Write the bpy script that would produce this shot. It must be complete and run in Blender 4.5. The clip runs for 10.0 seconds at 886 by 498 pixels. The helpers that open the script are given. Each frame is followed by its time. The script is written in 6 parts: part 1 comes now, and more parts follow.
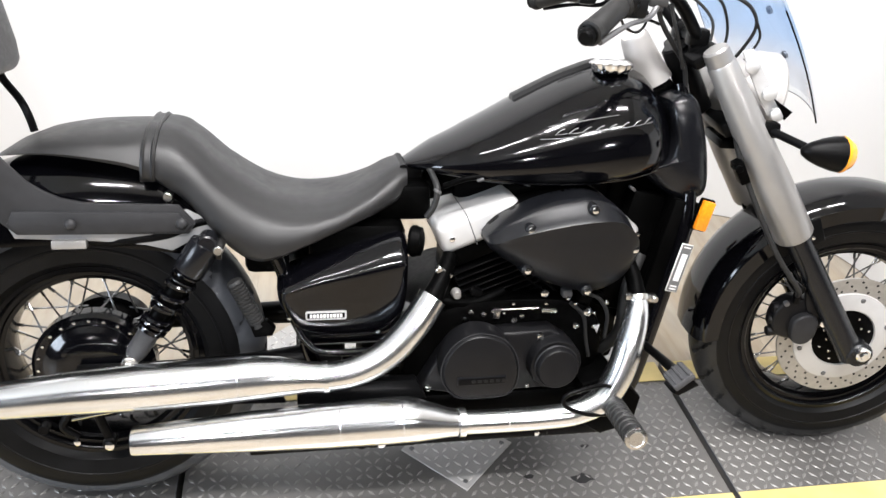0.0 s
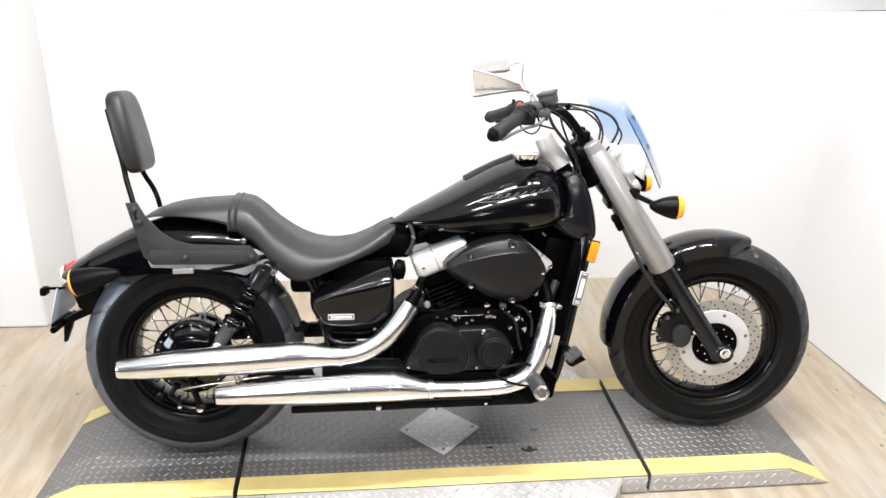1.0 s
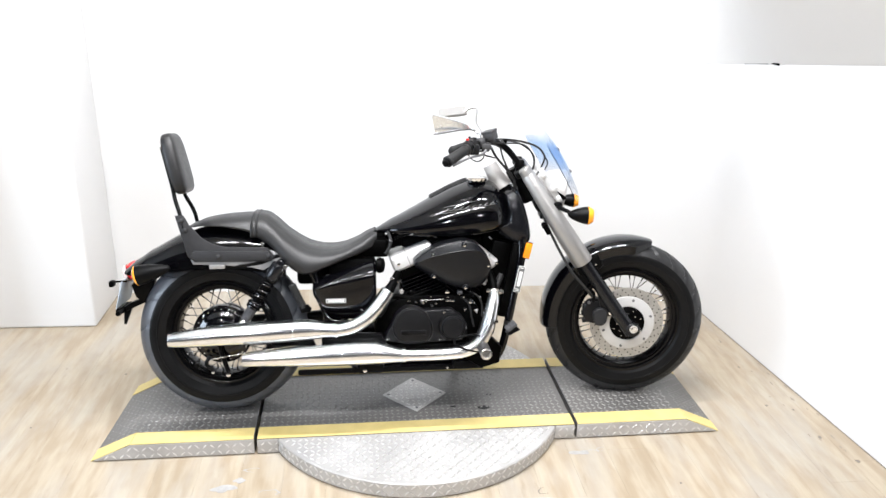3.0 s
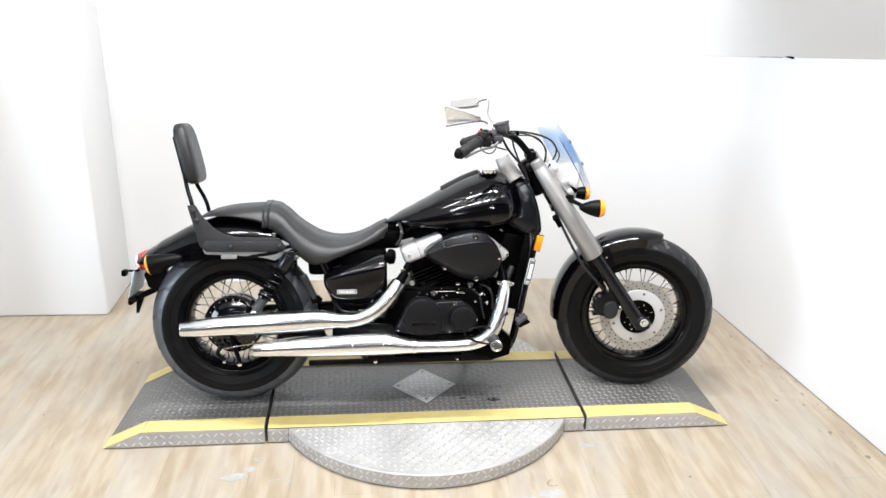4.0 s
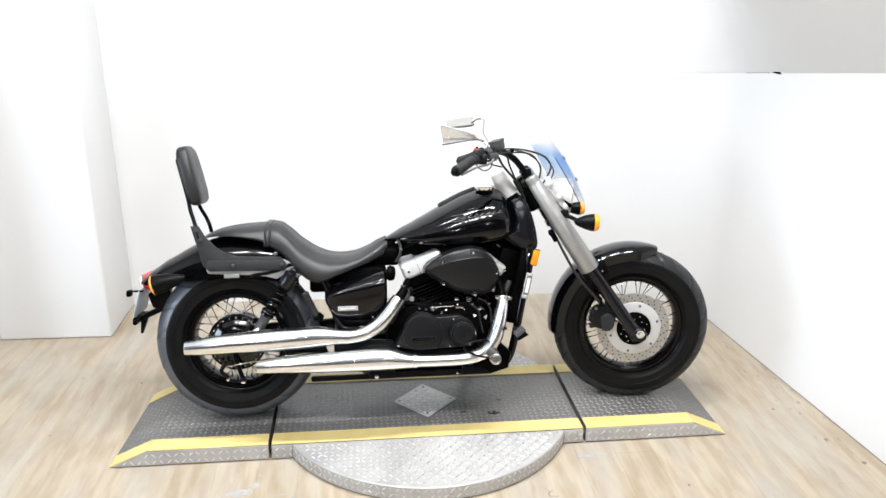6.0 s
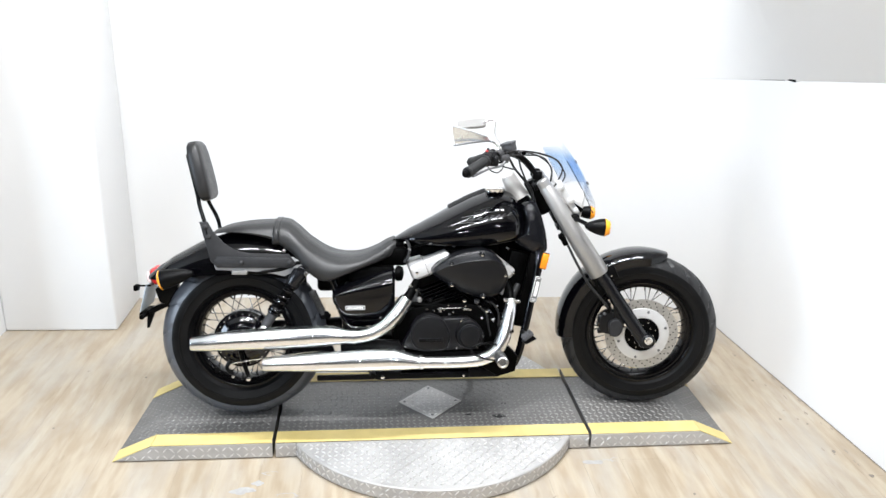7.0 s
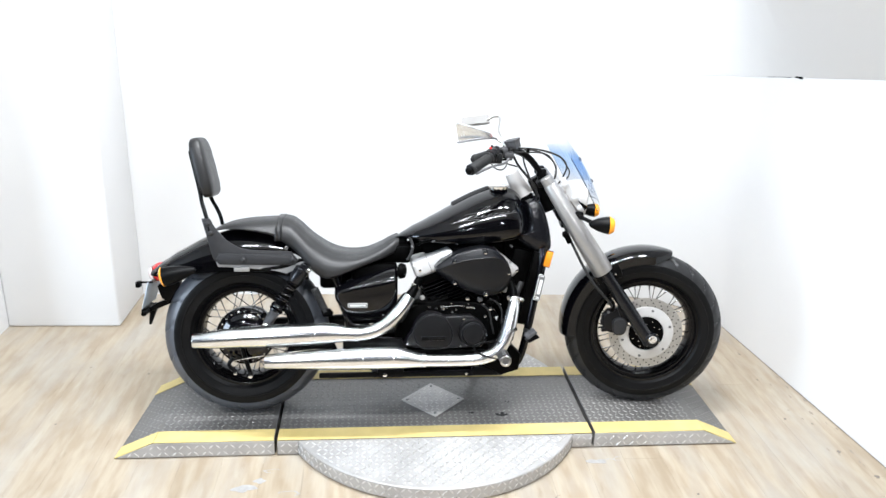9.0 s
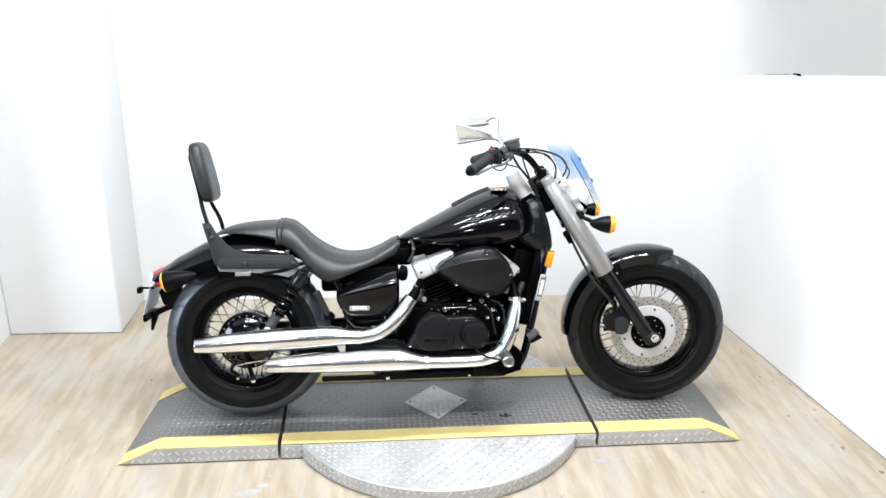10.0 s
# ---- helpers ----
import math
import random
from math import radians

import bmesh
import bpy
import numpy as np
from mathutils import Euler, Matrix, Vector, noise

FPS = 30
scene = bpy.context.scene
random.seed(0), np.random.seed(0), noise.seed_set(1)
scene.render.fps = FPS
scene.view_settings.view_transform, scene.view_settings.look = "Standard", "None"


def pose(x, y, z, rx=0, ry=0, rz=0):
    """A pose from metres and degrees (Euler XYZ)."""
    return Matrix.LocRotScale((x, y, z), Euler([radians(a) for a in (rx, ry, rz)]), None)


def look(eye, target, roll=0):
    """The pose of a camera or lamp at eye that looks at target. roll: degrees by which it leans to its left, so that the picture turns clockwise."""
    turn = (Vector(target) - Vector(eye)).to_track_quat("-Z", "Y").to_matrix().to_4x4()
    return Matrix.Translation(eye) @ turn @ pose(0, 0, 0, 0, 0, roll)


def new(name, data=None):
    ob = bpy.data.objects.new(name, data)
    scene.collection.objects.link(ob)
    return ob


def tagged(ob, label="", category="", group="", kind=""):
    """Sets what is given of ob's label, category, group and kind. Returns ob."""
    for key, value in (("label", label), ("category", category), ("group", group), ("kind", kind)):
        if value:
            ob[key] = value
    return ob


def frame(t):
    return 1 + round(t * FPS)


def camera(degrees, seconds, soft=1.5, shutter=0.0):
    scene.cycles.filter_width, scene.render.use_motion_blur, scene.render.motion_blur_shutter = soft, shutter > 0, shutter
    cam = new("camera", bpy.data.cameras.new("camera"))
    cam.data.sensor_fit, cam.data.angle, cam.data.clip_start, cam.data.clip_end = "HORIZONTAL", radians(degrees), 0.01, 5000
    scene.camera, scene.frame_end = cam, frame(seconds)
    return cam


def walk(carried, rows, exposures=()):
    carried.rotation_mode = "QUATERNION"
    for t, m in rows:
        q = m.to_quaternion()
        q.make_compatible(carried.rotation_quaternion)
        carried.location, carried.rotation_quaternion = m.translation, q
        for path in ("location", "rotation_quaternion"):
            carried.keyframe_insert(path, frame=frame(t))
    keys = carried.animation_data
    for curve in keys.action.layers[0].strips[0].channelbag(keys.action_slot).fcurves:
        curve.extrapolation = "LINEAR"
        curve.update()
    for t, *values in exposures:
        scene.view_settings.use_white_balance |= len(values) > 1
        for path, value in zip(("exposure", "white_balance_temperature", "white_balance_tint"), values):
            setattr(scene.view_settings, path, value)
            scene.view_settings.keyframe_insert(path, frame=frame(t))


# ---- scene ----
cam = camera(59.6, 10.0)
PATH = [
    (0, (-0.327, -1.563, 1.407), (0.006, 0.106, 0.356), 5.37),
    (0.1, (-0.334, -1.646, 1.395), (0.035, 0.076, 0.446), 5.07),
    (0.2, (-0.297, -1.753, 1.468), (0.014, -0.017, 0.525), 3.14),
    (0.3, (-0.269, -1.800, 1.506), (-0.015, -0.070, 0.535), 1.97),
    (0.4, (-0.269, -1.887, 1.510), (-0.004, -0.137, 0.579), 3.20),
    (0.5, (-0.237, -1.97, 1.526), (-0.008, -0.226, 0.575), 3.62),
    (0.6, (-0.245, -2.040, 1.531), (-0.013, -0.284, 0.603), 3.64),
    (0.7, (-0.223, -2.13, 1.558), (-0.039, -0.344, 0.678), 2.18),
    (0.8, (-0.210, -2.198, 1.575), (-0.044, -0.372, 0.776), 2.72),
    (0.9, (-0.224, -2.291, 1.572), (-0.043, -0.451, 0.807), 2.00),
    (1, (-0.238, -2.358, 1.603), (-0.035, -0.535, 0.805), 2.15),
    (1.1, (-0.239, -2.446, 1.612), (-0.043, -0.616, 0.828), 2.37),
    (1.2, (-0.249, -2.517, 1.616), (-0.08, -0.677, 0.849), 1.6),
    (1.3, (-0.256, -2.597, 1.646), (-0.079, -0.747, 0.909), 1.30),
    (1.5, (-0.211, -2.739, 1.709), (-0.086, -0.882, 0.98), 1.5),
    (1.7, (-0.177, -2.87, 1.722), (-0.079, -0.996, 1.031), 2.22),
    (1.8, (-0.144, -2.939, 1.746), (-0.082, -1.071, 1.035), 1.26),
    (2, (-0.138, -3.024, 1.759), (-0.049, -1.165, 1.031), 3.65),
    (2.2, (-0.155, -3.088, 1.755), (-0.06, -1.232, 1.016), 1.64),
    (2.5, (-0.213, -3.085, 1.758), (-0.076, -1.214, 1.066), 1.25),
    (2.7, (-0.204, -3.083, 1.754), (-0.043, -1.226, 1.027), 1.68),
    (3, (-0.2, -3.073, 1.753), (0.005, -1.213, 1.049), 1.45),
    (3.2, (-0.181, -3.069, 1.75), (-0.006, -1.208, 1.039), 1.3),
    (4.5, (-0.226, -3.085, 1.754), (-0.037, -1.232, 1.03), 1.85),
    (5, (-0.223, -3.103, 1.749), (-0.037, -1.249, 1.025), 1.05),
    (5.5, (-0.219, -3.119, 1.757), (-0.008, -1.253, 1.073), 0.75),
    (6, (-0.217, -3.135, 1.757), (-0.028, -1.262, 1.083), 0.75),
    (7.5, (-0.238, -3.104, 1.759), (-0.06, -1.233, 1.077), 2.25),
    (8, (-0.232, -3.1, 1.754), (-0.063, -1.231, 1.065), 1.85),
    (8.5, (-0.239, -3.101, 1.755), (-0.072, -1.228, 1.076), 1.65),
    (9, (-0.225, -3.099, 1.759), (-0.06, -1.229, 1.073), 2.05),
    (9.5, (-0.239, -3.1, 1.753), (-0.069, -1.229, 1.069), 1.75),
    (10, (-0.232, -3.1, 1.752), (-0.065, -1.227, 1.074), 1.25),
]
EXPOSURES = [(0, -0.53, 6600, 12), (0.5, -0.51, 6700, 12), (1, -0.49, 6650, 12), (1.5, -0.46, 6600, 11), (2.5, -0.49, 6500, 11), (3.2, -0.51, 6450, 11), (4.5, -0.65, 6450, 10), (6, -0.65, 6450, 10), (7.5, -0.55, 6250, 9), (9, -0.52, 6200, 9), (10, -0.52, 6200, 9)]
walk(cam, [(t, look(eye, target, roll)) for t, eye, target, roll in PATH], EXPOSURES)

# ---- world and lamps ----
world = bpy.data.worlds.new("world")
scene.world = world
world.use_nodes = True
world.node_tree.nodes["Background"].inputs[0].default_value = (1.0, 0.98, 0.95, 1)
world.node_tree.nodes["Background"].inputs[1].default_value = 0.05
CEILING = 3.3
# (x, y, watts): two rows of strip lights over the bay and one further back in the workshop
# The one at (0.98, -0.65) is added to brighten the pillar's side face.
LAMPS = [(-1.12, -0.65, 20), (-0.42, -0.65, 64), (0.28, -0.65, 66), (0.98, -0.65, 44), (-1.12, -2.1, 46), (-0.42, -2.1, 56), (0.28, -2.1, 54), (0.98, -2.1, 36), (-1.7, -5.2, 140), (1.5, -5.2, 140)]


def ceiling_lamp(x, y, watts):
    lamp = bpy.data.lights.new("lamp", "AREA")
    lamp.shape, lamp.size, lamp.size_y = "RECTANGLE", 0.46, 0.08
    lamp.energy, lamp.color = watts, (0.985, 0.99, 1.0)
    new("lamp", lamp).matrix_world = look((x, y, CEILING - 0.035), (x, y, 0))


for lamp_x, lamp_y, lamp_w in LAMPS:
    ceiling_lamp(lamp_x, lamp_y, lamp_w)


# daylight through the workshop window
daylight = bpy.data.lights.new("daylight", "AREA")
daylight.shape, daylight.size, daylight.size_y, daylight.energy, daylight.color = "RECTANGLE", 1.7, 1.3, 215, (0.74, 0.86, 1.0)
new("daylight", daylight).matrix_world = look((-4.56, -2.6, 1.65), (-1.0, -1.2, 1.0))


# ---- materials ----
def material(name, base, rough=0.5, metal=0.0, coat=0.0, scale=20.0, vary=0.12, bump=0.0, bump_scale=None,
             rough_vary=0.1, piece=0.0, alpha=1.0, transmission=0.0, spec=0.5, second=None, stretch=(1, 1, 1), coat_rough=0.03, sheen=0.0):
    m = bpy.data.materials.new(name)
    m.use_nodes = True
    nt = m.node_tree
    b = nt.nodes["Principled BSDF"]
    b.inputs["Metallic"].default_value = metal
    b.inputs["Sheen Weight"].default_value = sheen
    b.inputs["Coat Weight"].default_value = coat
    b.inputs["Coat Roughness"].default_value = coat_rough
    b.inputs["Specular IOR Level"].default_value = spec
    b.inputs["Transmission Weight"].default_value = transmission
    b.inputs["Alpha"].default_value = alpha
    co = nt.nodes.new("ShaderNodeTexCoord")
    mp = nt.nodes.new("ShaderNodeMapping")
    mp.inputs["Scale"].default_value = stretch
    nt.links.new(co.outputs["Object"], mp.inputs["Vector"])
    fine = nt.nodes.new("ShaderNodeTexNoise")
    fine.inputs["Scale"].default_value, fine.inputs["Detail"].default_value = scale, 8
    nt.links.new(mp.outputs[0], fine.inputs["Vector"])
    broad = nt.nodes.new("ShaderNodeTexNoise")
    broad.inputs["Scale"].default_value, broad.inputs["Detail"].default_value = scale * 0.15, 3
    nt.links.new(mp.outputs[0], broad.inputs["Vector"])
    both = nt.nodes.new("ShaderNodeMath")
    both.operation = "MULTIPLY_ADD"
    both.inputs[1].default_value = 0.5
    half = nt.nodes.new("ShaderNodeMath")
    half.operation = "MULTIPLY"
    half.inputs[1].default_value = 0.5
    nt.links.new(broad.outputs["Fac"], half.inputs[0])
    nt.links.new(fine.outputs["Fac"], both.inputs[0])
    nt.links.new(half.outputs[0], both.inputs[2])
    ramp = nt.nodes.new("ShaderNodeValToRGB")
    ramp.color_ramp.elements[0].position, ramp.color_ramp.elements[1].position = 0.32, 0.68
    low = second or [c * (1 - vary) for c in base]
    high = base if second else [min(1, c * (1 + vary)) for c in base]
    ramp.color_ramp.elements[0].color = (*low, 1)
    ramp.color_ramp.elements[1].color = (*high, 1)
    nt.links.new(both.outputs[0], ramp.inputs[0])
    colour = ramp.outputs[0]
    if piece:
        info = nt.nodes.new("ShaderNodeObjectInfo")
        span = nt.nodes.new("ShaderNodeMapRange")
        span.inputs[3].default_value, span.inputs[4].default_value = 1 - piece, 1 + piece
        nt.links.new(info.outputs["Random"], span.inputs[0])
        hsv = nt.nodes.new("ShaderNodeHueSaturation")
        nt.links.new(span.outputs[0], hsv.inputs["Value"])
        nt.links.new(colour, hsv.inputs["Color"])
        colour = hsv.outputs[0]
    nt.links.new(colour, b.inputs["Base Color"])
    rr = nt.nodes.new("ShaderNodeMapRange")
    rr.inputs[1].default_value, rr.inputs[2].default_value = 0.3, 0.7
    rr.inputs[3].default_value = max(0.0, rough * (1 - rough_vary))
    rr.inputs[4].default_value = min(1.0, rough * (1 + rough_vary))
    nt.links.new(both.outputs[0], rr.inputs[0])
    nt.links.new(rr.outputs[0], b.inputs["Roughness"])
    if bump:
        grain = nt.nodes.new("ShaderNodeTexNoise")
        grain.inputs["Scale"].default_value, grain.inputs["Detail"].default_value = bump_scale or scale * 4, 4
        nt.links.new(mp.outputs[0], grain.inputs["Vector"])
        bp = nt.nodes.new("ShaderNodeBump")
        bp.inputs["Strength"].default_value, bp.inputs["Distance"].default_value = bump, 0.002
        nt.links.new(grain.outputs["Fac"], bp.inputs["Height"])
        nt.links.new(bp.outputs[0], b.inputs["Normal"])
    return m


def plank_material():
    """Worn wood-look vinyl: staves of tan and brown with fine grain, grey patches and dark flecks, running across the joints."""
    m = material("vinyl_plank", (0.5, 0.44, 0.36), 0.42, bump=0.08, bump_scale=50, rough_vary=0.3)
    nt = m.node_tree
    b = nt.nodes["Principled BSDF"]
    geo = nt.nodes.new("ShaderNodeNewGeometry")

    shift = nt.nodes.new("ShaderNodeVectorMath")
    shift.operation = "MULTIPLY_ADD"
    shift.inputs[1].default_value = (3.1, 17.0, 9.0)
    nt.links.new(geo.outputs["Position"], shift.inputs[2])

    def scaled(value, k):
        x = nt.nodes.new("ShaderNodeMath")
        x.operation, x.inputs[1].default_value = "MULTIPLY", k
        nt.links.new(value, x.inputs[0])
        return x.outputs[0]

    def noise(stretch, scale, detail, lo, hi, rough=0.6):
        mp = nt.nodes.new("ShaderNodeMapping")
        mp.inputs["Scale"].default_value = stretch
        nt.links.new(shift.outputs[0], mp.inputs["Vector"])
        n = nt.nodes.new("ShaderNodeTexNoise")
        n.inputs["Scale"].default_value, n.inputs["Detail"].default_value, n.inputs["Roughness"].default_value = scale, detail, rough
        nt.links.new(mp.outputs[0], n.inputs["Vector"])
        r = nt.nodes.new("ShaderNodeMapRange")
        r.inputs[1].default_value, r.inputs[2].default_value = lo, hi
        nt.links.new(n.outputs["Fac"], r.inputs[0])
        return r.outputs[0]

    def blend(a, c, fac, kind="MIX"):
        x = nt.nodes.new("ShaderNodeMix")
        x.data_type, x.blend_type = "RGBA", kind
        nt.links.new(fac, x.inputs[0])
        for k, v in ((6, a), (7, c)):
            if isinstance(v, tuple):
                x.inputs[k].default_value = (*v, 1)
            else:
                nt.links.new(v, x.inputs[k])
        return x.outputs[2]

    stave = noise((5.5, 0.95, 1), 4.0, 3, 0.40, 0.60, 0.45)
    grain = noise((22.0, 1.3, 1), 3.2, 9, 0.36, 0.64, 0.7)
    colour = blend((0.325, 0.262, 0.185), (0.402, 0.340, 0.255), stave)
    colour = blend(colour, (0.240, 0.188, 0.130), scaled(grain, 0.24))
    colour = blend(colour, (0.370, 0.347, 0.310), scaled(noise((2.6, 0.7, 1), 1.7, 5, 0.46, 0.64), 0.65))
    colour = blend(colour, (0.205, 0.158, 0.108), scaled(noise((11.0, 2.0, 1), 2.2, 6, 0.60, 0.72), 0.42))
    colour = blend(colour, (0.455, 0.420, 0.355), scaled(noise((7.0, 1.2, 1), 1.9, 6, 0.56, 0.74), 0.5))
    colour = blend(colour, (0.12, 0.098, 0.075), scaled(noise((1.0, 1.0, 1), 14.0, 4, 0.71, 0.77), 0.7))
    info = nt.nodes.new("ShaderNodeObjectInfo")
    span = nt.nodes.new("ShaderNodeMapRange")
    span.inputs[3].default_value, span.inputs[4].default_value = 0.965, 1.03
    nt.links.new(info.outputs["Random"], span.inputs[0])
    hsv = nt.nodes.new("ShaderNodeHueSaturation")
    nt.links.new(span.outputs[0], hsv.inputs["Value"])
    nt.links.new(colour, hsv.inputs["Color"])
    nt.links.new(hsv.outputs[0], b.inputs["Base Color"])
    return m


WALL = material("white_wall_paint", (0.70, 0.702, 0.704), 0.55, scale=3, vary=0.02, bump=0.12, bump_scale=160)
CEIL = material("ceiling_paint", (0.80, 0.80, 0.78), 0.8, scale=3, vary=0.03, bump=0.2, bump_scale=90)
DARK = material("unseen_dark_wall", (0.045, 0.045, 0.045), 0.8, scale=2, vary=0.3, bump=0.2, bump_scale=60)
UPPER = material("upper_wall_paint", (0.70, 0.698, 0.694), 0.6, scale=2, vary=0.02, bump=0.1, bump_scale=120)
WOOD = plank_material()
SEAM = material("floor_seam", (0.33, 0.29, 0.24), 0.8)
BLACK = material("black_gloss_paint", (0.0014, 0.0014, 0.0020), 0.09, spec=0.42, scale=30, vary=0.2, rough_vary=0.2)
SATIN = material("satin_black_paint", (0.0026, 0.0026, 0.0028), 0.36, spec=0.09, scale=60, vary=0.25, bump=0.05)
PANEL = material("matte_black_panel", (0.0055, 0.0055, 0.0062), 0.38, spec=0.24, scale=50, vary=0.2, bump=0.08, bump_scale=400)
COVER = material("air_cleaner_black", (0.0048, 0.0052, 0.0066), 0.33, spec=0.30, scale=60, vary=0.2, bump=0.06, bump_scale=500)
IRON = material("engine_black", (0.0010, 0.0010, 0.0010), 0.42, spec=0.03, scale=80, vary=0.35, bump=0.1, rough_vary=0.3)
LEATHER = material("black_vinyl_leather", (0.0095, 0.0094, 0.0098), 0.46, spec=0.46, coat=0.10, coat_rough=0.34, scale=70, vary=0.25, bump=0.2, bump_scale=900, rough_vary=0.25)
RUBBER = material("tyre_rubber", (0.0030, 0.0031, 0.0035), 0.44, spec=0.19, scale=35, vary=0.35, bump=0.12, bump_scale=300, rough_vary=0.2)
RIM = material("black_rim_paint", (0.002, 0.002, 0.0024), 0.17, spec=0.24, scale=60, vary=0.3, bump=0.04, rough_vary=0.3)
# Rear tread base is painted pale blue-grey for daylight from the left.
TREAD = material("daylit_tread_rubber", (0.062, 0.068, 0.080), 0.40, spec=0.75, scale=40, vary=0.2, bump=0.10, bump_scale=300, rough_vary=0.15)
# Grey of the pedal pad is the light on its top, put into the colour.
PAD = material("lit_grey_rubber", (0.055, 0.055, 0.058), 0.6, spec=0.3, scale=90, vary=0.3, bump=0.3)
SLATE = material("dull_grey_casting", (0.052, 0.052, 0.054), 0.5, spec=0.3, scale=90, vary=0.2, bump=0.15)
FRONT_TREAD = material("front_tread_rubber", (0.014, 0.0142, 0.015), 0.42, spec=0.45, scale=40, vary=0.25, bump=0.10, bump_scale=300, rough_vary=0.15)
NECK = material("semi_gloss_black_plastic", (0.0055, 0.0058, 0.0072), 0.24, spec=0.34, scale=60, vary=0.2, bump=0.04, bump_scale=400)
BRACKET = material("matte_grey_powder_coat", (0.024, 0.024, 0.0255), 0.5, spec=0.25, scale=50, vary=0.2, bump=0.1, bump_scale=500)
STRUT = material("grey_strut_paint", (0.30, 0.30, 0.305), 0.4, metal=0.3, scale=40, vary=0.1, bump=0.05)
POD = material("pale_grey_pod", (0.40, 0.385, 0.37), 0.42, metal=0.25, scale=30, vary=0.06, bump=0.04)
GRIP = material("grip_rubber", (0.016, 0.016, 0.016), 0.5, spec=0.3, scale=80, vary=0.3, bump=0.2)
CHROME = material("chrome", (0.90, 0.90, 0.90), 0.06, metal=1.0, scale=14, vary=0.03, rough_vary=0.5)
PIPE = material("polished_exhaust_chrome", (0.87, 0.885, 0.90), 0.23, metal=1.0, scale=9, vary=0.04, rough_vary=0.35)
MIRROR = material("dusty_mirror_chrome", (0.74, 0.76, 0.77), 0.26, metal=0.8, scale=40, vary=0.06)
STEEL = material("bright_steel", (0.62, 0.61, 0.59), 0.25, metal=1.0, scale=60, vary=0.1, bump=0.05)
DISC = material("brake_rotor_steel", (0.47, 0.46, 0.44), 0.42, metal=0.8, scale=90, vary=0.15, bump=0.06)
ALLOY = material("silver_painted_alloy", (0.57, 0.565, 0.56), 0.46, metal=0.35, scale=40, vary=0.06, bump=0.05)
FORK = material("grey_fork_paint", (0.34, 0.333, 0.323), 0.33, metal=0.5, scale=30, vary=0.06, bump=0.04)
SPOKE = material("black_spoke", (0.14, 0.14, 0.14), 0.3, metal=0.7)
GREY = material("grey_zinc", (0.16, 0.16, 0.165), 0.45, metal=0.6, scale=60, vary=0.15)
PLATE = material("plate_card", (0.42, 0.49, 0.57), 0.5, scale=10, vary=0.05)
ORANGE = material("amber_lens", (0.95, 0.36, 0.02), 0.12, coat=0.6, scale=60, vary=0.1)
REFLECT = material("amber_reflector", (0.80, 0.25, 0.01), 0.2, coat=0.6, scale=160, vary=0.25, bump=0.3)
RED = material("red_lens", (0.75, 0.03, 0.03), 0.1, coat=0.6, scale=40, vary=0.1)
CLEARRED = material("pale_lens", (0.9, 0.72, 0.70), 0.1, coat=0.6)
PAPER = material("white_sticker", (0.80, 0.80, 0.78), 0.5, scale=40, vary=0.05)
INK = material("grey_ink", (0.12, 0.12, 0.12), 0.6)
YELLOW = material("yellow_safety_paint", (0.64, 0.515, 0.210), 0.5, scale=18, second=(0.50, 0.392, 0.145), bump=0.12, rough_vary=0.3)
DECK = material("black_tread_deck", (0.138, 0.132, 0.124), 0.40, spec=0.9, scale=2.2, second=(0.050, 0.049, 0.048), bump=0.3, bump_scale=140, rough_vary=0.4)
NUB = material("worn_tread_bar", (0.29, 0.28, 0.265), 0.38, spec=0.9, scale=2.2, second=(0.108, 0.106, 0.103), metal=0.2, rough_vary=0.4, bump=0.2, bump_scale=200)
SILVER = material("aluminium_tread", (0.52, 0.51, 0.50), 0.42, metal=0.35, scale=9, second=(0.36, 0.35, 0.34), bump=0.1, rough_vary=0.3)
SILVERNUB = material("aluminium_tread_bar", (0.66, 0.65, 0.635), 0.36, metal=0.75, scale=20, vary=0.12)
# Colour of floor scuffs and specks, and of the painted shadow line below the partition.
SCUFF_SHADE = material("dark_scuff_and_shade", (0.19, 0.165, 0.14), 0.7, scale=30, vary=0.3)
DIRT = material("brown_floor_grime", (0.26, 0.225, 0.185), 0.7, scale=40, vary=0.25)
GAP = material("dark_gap", (0.012, 0.012, 0.012), 0.7)
DUST = material("grey_floor_scuff", (0.335, 0.328, 0.318), 0.6, scale=60, vary=0.18)


